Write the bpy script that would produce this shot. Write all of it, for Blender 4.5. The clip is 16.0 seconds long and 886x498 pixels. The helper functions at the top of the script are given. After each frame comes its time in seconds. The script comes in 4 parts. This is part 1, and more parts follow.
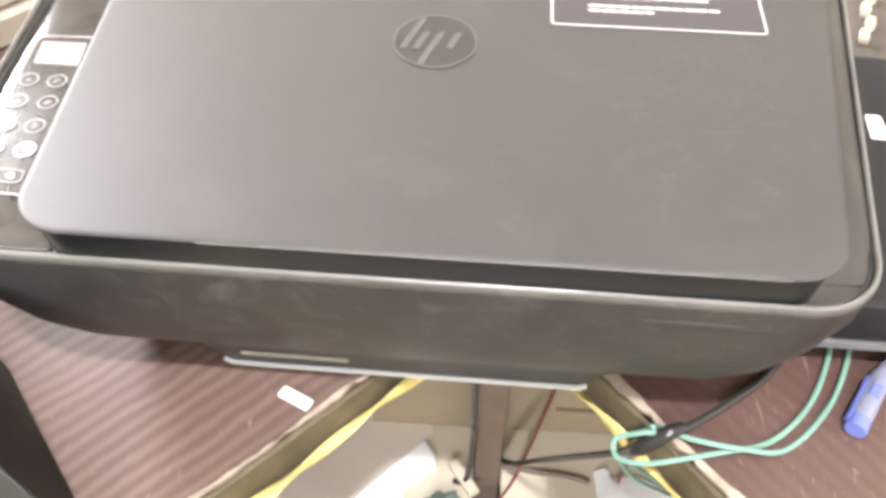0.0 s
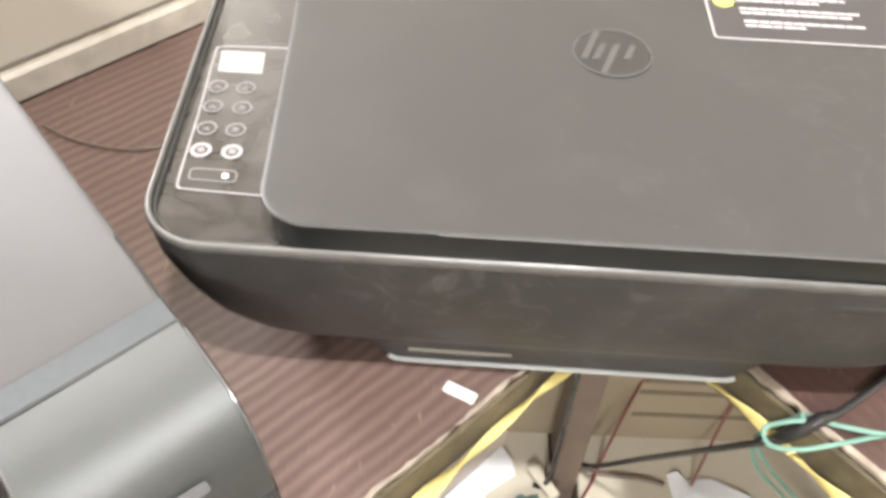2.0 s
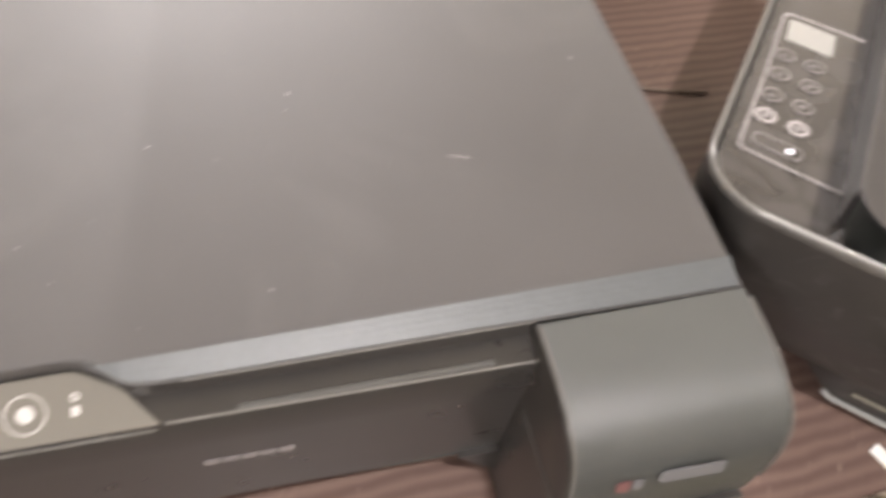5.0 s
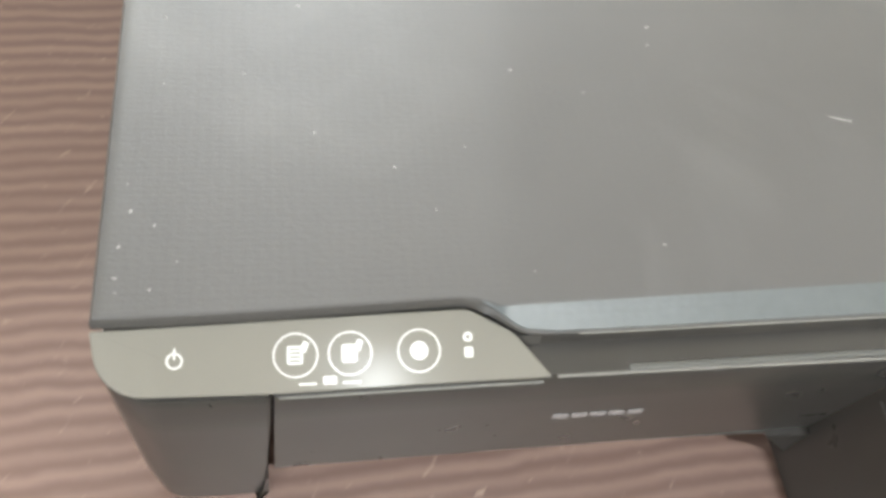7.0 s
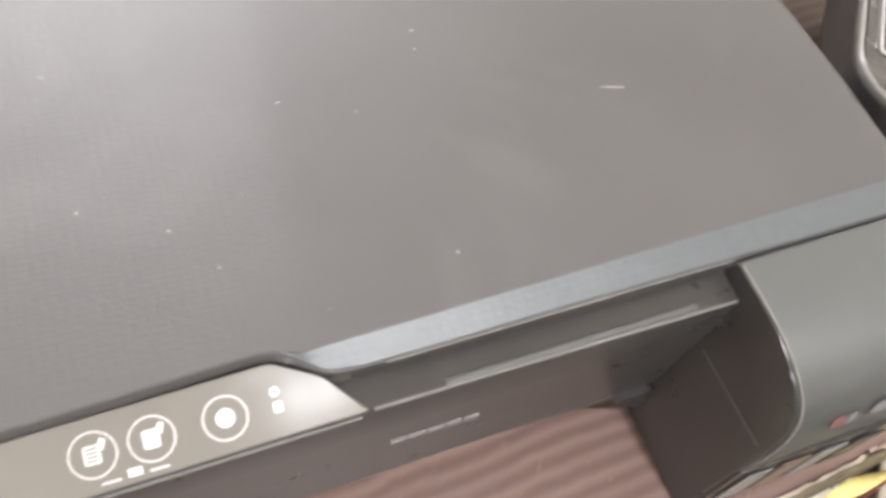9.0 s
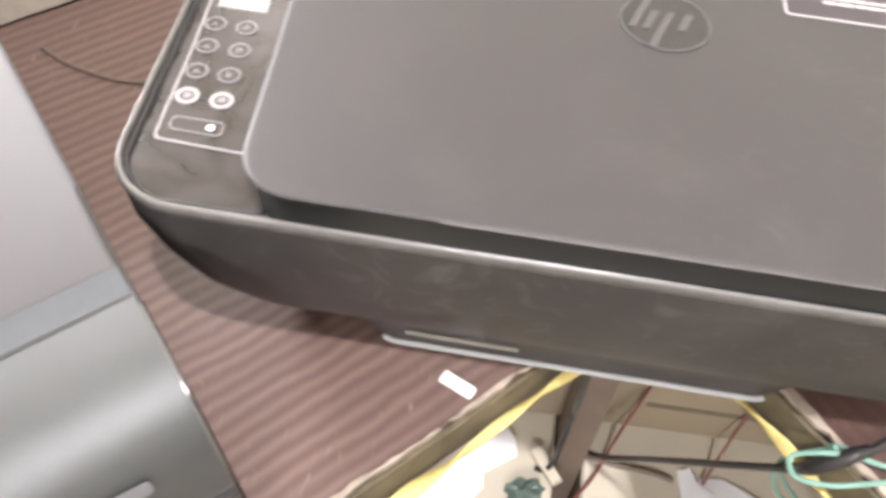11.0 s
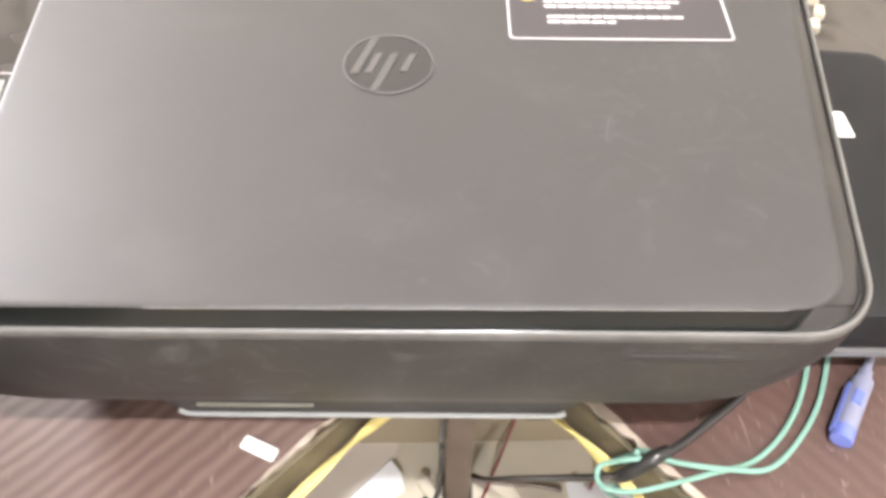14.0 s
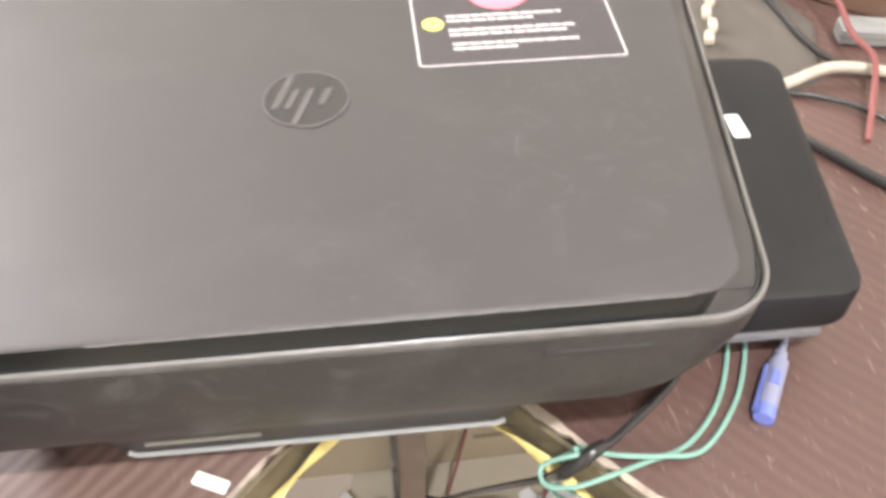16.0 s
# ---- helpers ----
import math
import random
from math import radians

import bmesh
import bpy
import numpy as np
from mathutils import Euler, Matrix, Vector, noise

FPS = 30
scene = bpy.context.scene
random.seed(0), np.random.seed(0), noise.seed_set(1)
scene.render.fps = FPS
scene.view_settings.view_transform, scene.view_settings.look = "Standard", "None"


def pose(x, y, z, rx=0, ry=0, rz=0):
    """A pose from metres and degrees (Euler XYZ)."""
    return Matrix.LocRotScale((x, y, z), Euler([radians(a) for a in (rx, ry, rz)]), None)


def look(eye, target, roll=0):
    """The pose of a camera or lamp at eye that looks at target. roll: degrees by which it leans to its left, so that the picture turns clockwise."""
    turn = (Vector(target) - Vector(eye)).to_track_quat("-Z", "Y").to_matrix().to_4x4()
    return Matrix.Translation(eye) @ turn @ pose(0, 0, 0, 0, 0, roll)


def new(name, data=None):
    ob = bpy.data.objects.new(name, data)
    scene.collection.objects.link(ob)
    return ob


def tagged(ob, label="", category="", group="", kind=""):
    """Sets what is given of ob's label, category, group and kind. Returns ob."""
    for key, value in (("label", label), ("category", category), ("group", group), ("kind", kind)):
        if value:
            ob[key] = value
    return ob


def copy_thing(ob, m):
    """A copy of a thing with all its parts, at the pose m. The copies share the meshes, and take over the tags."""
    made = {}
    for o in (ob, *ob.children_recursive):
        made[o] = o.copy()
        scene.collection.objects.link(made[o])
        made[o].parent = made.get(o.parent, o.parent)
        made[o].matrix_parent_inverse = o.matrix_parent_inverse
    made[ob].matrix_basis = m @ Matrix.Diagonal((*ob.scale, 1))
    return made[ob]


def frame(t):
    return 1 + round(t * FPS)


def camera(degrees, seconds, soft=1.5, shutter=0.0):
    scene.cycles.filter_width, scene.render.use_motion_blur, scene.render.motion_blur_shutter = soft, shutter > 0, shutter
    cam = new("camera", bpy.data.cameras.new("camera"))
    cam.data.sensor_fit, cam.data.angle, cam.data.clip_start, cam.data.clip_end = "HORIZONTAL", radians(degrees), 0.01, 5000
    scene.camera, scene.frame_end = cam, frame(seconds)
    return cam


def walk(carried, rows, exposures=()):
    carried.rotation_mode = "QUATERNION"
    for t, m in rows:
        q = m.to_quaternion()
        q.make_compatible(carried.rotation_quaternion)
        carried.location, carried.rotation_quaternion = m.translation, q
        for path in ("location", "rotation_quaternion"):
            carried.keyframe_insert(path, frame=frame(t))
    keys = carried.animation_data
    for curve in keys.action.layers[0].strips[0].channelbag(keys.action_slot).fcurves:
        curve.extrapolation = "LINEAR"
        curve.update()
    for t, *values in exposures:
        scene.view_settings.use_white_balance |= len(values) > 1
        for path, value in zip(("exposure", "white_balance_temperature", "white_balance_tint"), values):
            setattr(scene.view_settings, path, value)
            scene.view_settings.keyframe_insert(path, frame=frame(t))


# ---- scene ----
cam = camera(54.2, 16.0, soft=3.6, shutter=0.4)
PATH = [
    (0, (0.0, 0.0, 1.1805), (-0.0566, 0.6403, 0.4145), 0.00),
    (0.5, (-0.0341, -0.0062, 1.1838), (-0.0779, 0.6418, 0.4233), 0.63),
    (1, (-0.0782, -0.0159, 1.1901), (-0.0875, 0.6422, 0.4373), 1.14),
    (1.5, (-0.1059, -0.0291, 1.1903), (-0.11, 0.6348, 0.4425), 1.89),
    (2, (-0.1127, -0.0356, 1.1891), (-0.1278, 0.6292, 0.4422), 2.68),
    (2.5, (-0.0979, -0.0292, 1.1888), (-0.1175, 0.6354, 0.4419), 2.42),
    (3, (-0.1042, -0.0269, 1.1879), (-0.1443, 0.6375, 0.4416), 2.74),
    (3.5, (-0.1408, -0.0364, 1.189), (-0.2189, 0.6286, 0.4462), 4.30),
    (4, (-0.1813, -0.0436, 1.1824), (-0.2917, 0.6162, 0.4391), 6.24),
    (4.5, (-0.2187, -0.0496, 1.1712), (-0.3744, 0.586, 0.4151), 7.98),
    (5, (-0.2657, -0.0668, 1.1532), (-0.4751, 0.5197, 0.3707), 11.20),
    (5.2, (-0.2882, -0.0796, 1.1585), (-0.5111, 0.4657, 0.3505), 11.96),
    (7.3, (-0.3883, -0.115, 1.1156), (-0.5816, 0.4039, 0.2829), 17.67),
    (7.5, (-0.3925, -0.111, 1.1163), (-0.5723, 0.4162, 0.2858), 17.73),
    (8, (-0.3956, -0.1016, 1.1139), (-0.5397, 0.4342, 0.2819), 17.71),
    (8.5, (-0.3758, -0.0888, 1.124), (-0.4948, 0.452, 0.2913), 16.11),
    (9, (-0.3587, -0.0818, 1.1275), (-0.4551, 0.4711, 0.2999), 14.17),
    (9.5, (-0.3143, -0.0579, 1.1377), (-0.3923, 0.5102, 0.3184), 11.99),
    (10, (-0.2392, -0.0264, 1.155), (-0.3107, 0.5577, 0.3465), 9.65),
    (10.2, (-0.2096, -0.014, 1.1552), (-0.2722, 0.5812, 0.354), 9.18),
    (12.3, (0.001, 0.0237, 1.1762), (-0.0376, 0.6407, 0.3902), 1.44),
    (12.5, (0.0073, 0.0258, 1.1752), (-0.032, 0.6424, 0.3889), 1.28),
    (13, (0.0164, 0.0264, 1.1745), (-0.0255, 0.6429, 0.3883), 1.04),
    (13.5, (0.0136, 0.0277, 1.1726), (-0.0267, 0.6464, 0.388), 0.37),
    (14, (-0.0125, 0.034, 1.1741), (-0.0042, 0.6663, 0.3994), 1.07),
    (14.5, (-0.0525, 0.0322, 1.1773), (0.0242, 0.6689, 0.41), 1.95),
    (15, (-0.0462, 0.0202, 1.172), (0.0768, 0.6507, 0.4056), 1.05),
    (15.5, (-0.0116, 0.0133, 1.1693), (0.1009, 0.658, 0.4132), 0.01),
    (16, (-0.0065, 0.0142, 1.1847), (0.0695, 0.6738, 0.437), 0.57),
]
walk(cam, [(t, look(eye, target, roll)) for t, eye, target, roll in PATH],
     exposures=[(0, 0.13, 6500, 11), (1, 0.02, 6500, 11), (2, -0.10, 6500, 9), (3, -0.12, 6500, 11), (3.5, -0.28, 6550, 13), (4, -0.81, 6650, 15), (4.5, -1.16, 6700, 15), (5, -0.71, 6850, 14), (7.5, -0.38, 6200, 1),
                (8.5, -0.38, 6400, 7), (10, -0.31, 6400, 15), (12.5, 0.12, 6450, 12), (14.5, 0.03, 6450, 11), (16, -0.04, 6450, 11)])

# ---- world and lights ----
world = bpy.data.worlds.new("world")
scene.world = world
world.use_nodes = True
world.node_tree.nodes["Background"].inputs[0].default_value = (0.9, 0.92, 1.0, 1)
world.node_tree.nodes["Background"].inputs[1].default_value = 0.05
scene.view_settings.exposure = 0.0


def area(name, place, target, size, watts, colour):
    data = bpy.data.lights.new(name, "AREA")
    data.shape, data.size, data.energy, data.color = "DISK", size, watts, colour
    ob = new(name, data)
    ob.matrix_world = look(place, target)
    return ob


area("ceiling_lamp_light", (0.12, -0.36, 2.50), (0.0, 0.15, 0.75), 0.085, 59, (0.99, 0.975, 1.0))
# unseen fill lamp, added to brighten the desk gap and front faces
area("rear_lamp_light", (-0.20, -2.4, 2.50), (0.0, 0.3, 0.6), 0.5, 165, (0.99, 0.975, 1.0))
area("far_lamp_light", (-2.2, 1.9, 2.55), (-0.5, 0.2, 0.85), 1.1, 365, (0.99, 0.975, 1.0))


# ---- materials ----
def mat(name, base, rough=0.5, metal=0.0, vary=0.15, scale=40.0, bump=0.0, bump_scale=600.0, fleck=0.0,
        fleck_colour=(0.5, 0.48, 0.45), smear=0.0, coat=0.0, spec=0.5, fleck_scale=70.0):
    m = bpy.data.materials.new(name)
    m.use_nodes = True
    nt = m.node_tree
    b = nt.nodes["Principled BSDF"]
    b.inputs["Roughness"].default_value = rough
    b.inputs["Metallic"].default_value = metal
    b.inputs["Coat Weight"].default_value = coat
    b.inputs["Specular IOR Level"].default_value = spec
    co = nt.nodes.new("ShaderNodeTexCoord")
    out = co.outputs["Object"]
    n = nt.nodes.new("ShaderNodeTexNoise")
    n.inputs["Scale"].default_value = scale
    n.inputs["Detail"].default_value = 6
    nt.links.new(out, n.inputs["Vector"])
    ramp = nt.nodes.new("ShaderNodeMix")
    ramp.data_type = "RGBA"
    ramp.inputs[6].default_value = (*[c * (1 - vary) for c in base], 1)
    ramp.inputs[7].default_value = (*[min(1, c * (1 + vary)) for c in base], 1)
    nt.links.new(n.outputs[0], ramp.inputs[0])
    last = ramp.outputs[2]
    if smear:
        big = nt.nodes.new("ShaderNodeTexNoise")
        big.inputs["Scale"].default_value = 9
        big.inputs["Detail"].default_value = 8
        big.inputs["Distortion"].default_value = 1.2
        nt.links.new(out, big.inputs["Vector"])
        r = nt.nodes.new("ShaderNodeMapRange")
        r.inputs[1].default_value, r.inputs[2].default_value, r.inputs[4].default_value = 0.5, 0.78, smear
        nt.links.new(big.outputs[0], r.inputs[0])
        mx = nt.nodes.new("ShaderNodeMix")
        mx.data_type = "RGBA"
        mx.inputs[7].default_value = (*fleck_colour, 1)
        nt.links.new(r.outputs[0], mx.inputs[0])
        nt.links.new(last, mx.inputs[6])
        last = mx.outputs[2]
    if fleck:
        v = nt.nodes.new("ShaderNodeTexVoronoi")
        v.voronoi_dimensions = "2D"
        v.inputs["Scale"].default_value = fleck_scale
        nt.links.new(out, v.inputs["Vector"])
        r = nt.nodes.new("ShaderNodeMapRange")
        r.inputs[1].default_value, r.inputs[2].default_value = 0.02 + 0.06 * fleck, 0.015
        nt.links.new(v.outputs["Distance"], r.inputs[0])
        gate = nt.nodes.new("ShaderNodeSeparateColor")
        nt.links.new(v.outputs["Color"], gate.inputs[0])
        g = nt.nodes.new("ShaderNodeMath")
        g.operation = "GREATER_THAN"
        g.inputs[1].default_value = 1 - fleck
        nt.links.new(gate.outputs[0], g.inputs[0])
        mu = nt.nodes.new("ShaderNodeMath")
        mu.operation = "MULTIPLY"
        nt.links.new(r.outputs[0], mu.inputs[0])
        nt.links.new(g.outputs[0], mu.inputs[1])
        mx = nt.nodes.new("ShaderNodeMix")
        mx.data_type = "RGBA"
        mx.inputs[7].default_value = (*fleck_colour, 1)
        nt.links.new(mu.outputs[0], mx.inputs[0])
        nt.links.new(last, mx.inputs[6])
        last = mx.outputs[2]
    nt.links.new(last, b.inputs["Base Color"])
    rr = nt.nodes.new("ShaderNodeMapRange")
    rr.inputs[3].default_value, rr.inputs[4].default_value = rough * 0.93, min(1, rough * 1.07)
    nt.links.new(n.outputs[0], rr.inputs[0])
    nt.links.new(rr.outputs[0], b.inputs["Roughness"])
    if bump:
        n2 = nt.nodes.new("ShaderNodeTexNoise")
        n2.inputs["Scale"].default_value = bump_scale
        n2.inputs["Detail"].default_value = 3
        nt.links.new(out, n2.inputs["Vector"])
        bp = nt.nodes.new("ShaderNodeBump")
        bp.inputs["Strength"].default_value = bump
        bp.inputs["Distance"].default_value = 0.0006
        nt.links.new(n2.outputs[0], bp.inputs["Height"])
        nt.links.new(bp.outputs[0], b.inputs["Normal"])
    return m


def wood(name, angle, dark, light, scuff=0.66):
    """Maroon laminate with printed stripes that run along the given heading."""
    m = mat(name, light, 0.42, vary=0.25, scale=25)
    nt = m.node_tree
    b = nt.nodes["Principled BSDF"]
    co = [n for n in nt.nodes if n.type == "TEX_COORD"][0]
    mp = nt.nodes.new("ShaderNodeMapping")
    mp.inputs["Rotation"].default_value = (0, 0, radians(-angle))
    nt.links.new(co.outputs["Object"], mp.inputs["Vector"])
    sc = nt.nodes.new("ShaderNodeMapping")
    sc.inputs["Scale"].default_value = (7, 120, 1)
    nt.links.new(mp.outputs[0], sc.inputs["Vector"])
    streak = nt.nodes.new("ShaderNodeTexNoise")
    streak.inputs["Scale"].default_value = 1.0
    streak.inputs["Detail"].default_value = 5
    nt.links.new(sc.outputs[0], streak.inputs["Vector"])
    w = nt.nodes.new("ShaderNodeTexWave")
    w.bands_direction = "Y"
    w.inputs["Scale"].default_value = 34
    w.inputs["Distortion"].default_value = 2.6
    w.inputs["Detail"].default_value = 4
    w.inputs["Detail Scale"].default_value = 1.0
    nt.links.new(mp.outputs[0], w.inputs["Vector"])
    mm = nt.nodes.new("ShaderNodeMath")
    mm.operation = "MULTIPLY"
    nt.links.new(w.outputs["Fac"], mm.inputs[0])
    nt.links.new(streak.outputs[0], mm.inputs[1])
    rg = nt.nodes.new("ShaderNodeMapRange")
    rg.inputs[1].default_value, rg.inputs[2].default_value = -0.22, 0.70
    nt.links.new(mm.outputs[0], rg.inputs[0])
    mx = nt.nodes.new("ShaderNodeMix")
    mx.data_type = "RGBA"
    mx.inputs[6].default_value, mx.inputs[7].default_value = (*dark, 1), (*light, 1)
    nt.links.new(rg.outputs[0], mx.inputs[0])
    # pale scuffs
    turn = nt.nodes.new("ShaderNodeMapping")
    turn.inputs["Rotation"].default_value = (0, 0, radians(-5))
    nt.links.new(co.outputs["Object"], turn.inputs["Vector"])
    sc2 = nt.nodes.new("ShaderNodeMapping")
    sc2.inputs["Scale"].default_value = (165, 24, 1)
    nt.links.new(turn.outputs[0], sc2.inputs["Vector"])
    sn = nt.nodes.new("ShaderNodeTexNoise")
    sn.inputs["Scale"].default_value = 1.0
    sn.inputs["Detail"].default_value = 4
    sn.inputs["Distortion"].default_value = 2.6
    nt.links.new(sc2.outputs[0], sn.inputs["Vector"])
    r2 = nt.nodes.new("ShaderNodeMapRange")
    r2.inputs[1].default_value, r2.inputs[2].default_value, r2.inputs[4].default_value = scuff, scuff + 0.1, 0.6
    nt.links.new(sn.outputs[0], r2.inputs[0])
    m2 = nt.nodes.new("ShaderNodeMix")
    m2.data_type = "RGBA"
    m2.inputs[7].default_value = (0.32, 0.24, 0.2, 1)
    nt.links.new(r2.outputs[0], m2.inputs[0])
    nt.links.new(mx.outputs[2], m2.inputs[6])
    nt.links.new(m2.outputs[2], b.inputs["Base Color"])
    return m


LID = mat("charcoal_lid_plastic", (0.027, 0.0247, 0.0245), 0.5, vary=0.12, scale=14, bump=0.12, bump_scale=1500, spec=0.65, smear=0.025)


def smudge(m, centre, radius, strength=0.06, scale=28):
    """Pale finger smudges within a patch."""
    nt = m.node_tree
    b = nt.nodes["Principled BSDF"]
    co = [n for n in nt.nodes if n.type == "TEX_COORD"][0]
    d = nt.nodes.new("ShaderNodeVectorMath")
    d.operation = "DISTANCE"
    d.inputs[1].default_value = centre
    nt.links.new(co.outputs["Object"], d.inputs[0])
    f = nt.nodes.new("ShaderNodeMapRange")
    f.inputs[1].default_value, f.inputs[2].default_value, f.inputs[3].default_value, f.inputs[4].default_value = radius * 0.3, radius, 1, 0
    nt.links.new(d.outputs["Value"], f.inputs[0])
    n = nt.nodes.new("ShaderNodeTexNoise")
    n.inputs["Scale"].default_value, n.inputs["Detail"].default_value, n.inputs["Distortion"].default_value = scale, 5, 2.5
    nt.links.new(co.outputs["Object"], n.inputs["Vector"])
    g = nt.nodes.new("ShaderNodeMapRange")
    g.inputs[1].default_value, g.inputs[2].default_value, g.inputs[4].default_value = 0.54, 0.78, strength
    nt.links.new(n.outputs[0], g.inputs[0])
    mu = nt.nodes.new("ShaderNodeMath")
    mu.operation = "MULTIPLY"
    nt.links.new(f.outputs[0], mu.inputs[0])
    nt.links.new(g.outputs[0], mu.inputs[1])
    mx = nt.nodes.new("ShaderNodeMix")
    mx.data_type = "RGBA"
    mx.inputs[7].default_value = (0.26, 0.25, 0.24, 1)
    link = b.inputs["Base Color"].links[0]
    nt.links.new(mu.outputs[0], mx.inputs[0])
    nt.links.new(link.from_socket, mx.inputs[6])
    nt.links.new(mx.outputs[2], b.inputs["Base Color"])


smudge(LID, (0.135, -0.075, 0.164), 0.085)
smudge(LID, (0.13, -0.03, 0.164), 0.11, 0.055, 60)
smudge(LID, (0.02, -0.12, 0.164), 0.07, 0.04, 50)
SHELL = mat("black_shell_plastic", (0.032, 0.0295, 0.0275), 0.47, vary=0.3, scale=60, bump=0.12, bump_scale=900, smear=0.18, fleck=0.05, fleck_scale=75, fleck_colour=(0.12, 0.113, 0.105))
smudge(SHELL, (-0.06, -0.135, 0.075), 0.20, 0.20, 40)
smudge(SHELL, (0.13, -0.13, 0.10), 0.12, 0.16, 60)
RECESS = mat("black_recess_plastic", (0.013, 0.015, 0.0145), 0.34, vary=0.3)
RIMDARK = mat("dusty_rim_plastic", (0.085, 0.081, 0.075), 0.24, vary=0.4, scale=70, smear=0.1)
# one pale tone for real edge wear and for painted edge glints
RIM = mat("worn_rim_and_glint", (0.16, 0.155, 0.146), 0.2, vary=0.3, scale=45)
GLOSS = mat("gloss_black_panel", (0.026, 0.023, 0.021), 0.17, vary=0.2, scale=30, coat=0.35, spec=0.5, smear=0.06)


def mirrored_patches(m):
    """Cloudy patches parted by dark lines: blurred room reflections painted into the base colour."""
    nt = m.node_tree
    b = nt.nodes["Principled BSDF"]
    co = [n for n in nt.nodes if n.type == "TEX_COORD"][0]
    n = nt.nodes.new("ShaderNodeTexNoise")
    n.inputs["Scale"].default_value = 30
    nt.links.new(co.outputs["Object"], n.inputs["Vector"])
    add = nt.nodes.new("ShaderNodeMix")
    add.data_type = "RGBA"
    add.blend_type = "LINEAR_LIGHT"
    add.inputs[0].default_value = 0.02
    nt.links.new(co.outputs["Object"], add.inputs[6])
    nt.links.new(n.outputs["Color"], add.inputs[7])
    v = nt.nodes.new("ShaderNodeTexVoronoi")
    v.feature = "DISTANCE_TO_EDGE"
    v.inputs["Scale"].default_value = 34
    nt.links.new(add.outputs[2], v.inputs["Vector"])
    r = nt.nodes.new("ShaderNodeMapRange")
    r.inputs[1].default_value, r.inputs[2].default_value, r.inputs[4].default_value = 0.02, 0.2, 0.6
    nt.links.new(v.outputs["Distance"], r.inputs[0])
    mx = nt.nodes.new("ShaderNodeMix")
    mx.data_type = "RGBA"
    mx.inputs[7].default_value = (0.054, 0.050, 0.048, 1)
    link = b.inputs["Base Color"].links[0]
    nt.links.new(r.outputs[0], mx.inputs[0])
    nt.links.new(link.from_socket, mx.inputs[6])
    nt.links.new(mx.outputs[2], b.inputs["Base Color"])


mirrored_patches(GLOSS)
PRINT = mat("pale_print", (0.42, 0.40, 0.40), 0.5, vary=0.1)
DECK = mat("dusty_black_deck", (0.028, 0.0245, 0.0225), 0.42, vary=0.25, scale=60, smear=0.05, spec=0.4)
TANKRED = mat("dull_red_print", (0.15, 0.07, 0.068), 0.5, vary=0.2)
TOUCHP = mat("white_touch_print", (0.46, 0.45, 0.43), 0.4, vary=0.05)
PANELPRINT = mat("panel_print", (0.30, 0.28, 0.28), 0.4, vary=0.1)
PRINTDIM = mat("grey_print", (0.2, 0.185, 0.185), 0.4, vary=0.1)
LCD = mat("lcd_glass", (0.26, 0.26, 0.25), 0.12, vary=0.1, coat=0.5)


def weave(m, along, across, strength):
    """Fine moulded relief in short rows."""
    nt = m.node_tree
    b = nt.nodes["Principled BSDF"]
    co = [n for n in nt.nodes if n.type == "TEX_COORD"][0]
    mp = nt.nodes.new("ShaderNodeMapping")
    mp.inputs["Scale"].default_value = (along, across, 1)
    nt.links.new(co.outputs["Object"], mp.inputs["Vector"])
    v = nt.nodes.new("ShaderNodeTexVoronoi")
    v.voronoi_dimensions = "2D"
    v.feature = "SMOOTH_F1"
    v.inputs["Scale"].default_value = 1.0
    v.inputs["Randomness"].default_value = 0.35
    nt.links.new(mp.outputs[0], v.inputs["Vector"])
    bp = nt.nodes.new("ShaderNodeBump")
    bp.inputs["Strength"].default_value = strength
    bp.inputs["Distance"].default_value = 0.0004
    nt.links.new(v.outputs["Distance"], bp.inputs["Height"])
    links = b.inputs["Normal"].links
    if links:
        nt.links.new(links[0].from_socket, bp.inputs["Normal"])
    nt.links.new(bp.outputs[0], b.inputs["Normal"])


LOGO = mat("logo_inlay", (0.018, 0.017, 0.017), 0.3, vary=0.15, scale=90)
LOGOBAR = mat("logo_bar", (0.062, 0.058, 0.056), 0.38, vary=0.1)
TANKLABEL = mat("grey_label", (0.15, 0.15, 0.155), 0.3, vary=0.15)
SLOT = mat("pale_slot_edge", (0.25, 0.24, 0.2), 0.35, vary=0.2)
STICKER = mat("black_sticker", (0.035, 0.03, 0.033), 0.38, vary=0.1)
WHITE = mat("white_plastic", (0.78, 0.77, 0.74), 0.45, vary=0.05)
YELLOW = mat("yellow_print", (0.75, 0.66, 0.12), 0.5, vary=0.05)
PINK = mat("pink_print", (0.72, 0.16, 0.2), 0.5, vary=0.05)
DUSTM = mat("pale_dust", (0.2, 0.19, 0.185), 0.7, vary=0.2)
SCUFFM = mat("lid_scuff", (0.052, 0.049, 0.0475), 0.6, vary=0.3, scale=300)
DIMSTRIP = mat("grey_strip_plastic", (0.075, 0.075, 0.072), 0.4, vary=0.15)
LIP = mat("grey_lip_plastic", (0.42, 0.44, 0.44), 0.3, vary=0.1)
TANK = mat("tank_plastic", (0.0148, 0.0146, 0.0152), 0.55, vary=0.3, bump=0.15, smear=0.015, spec=0.22)
EPLID = mat("textured_lid_plastic", (0.053, 0.0503, 0.049), 0.54, vary=0.14, scale=16, bump=0.18, bump_scale=1300, smear=0.07, fleck_colour=(0.3, 0.29, 0.28))
weave(EPLID, 260, 430, 0.16)
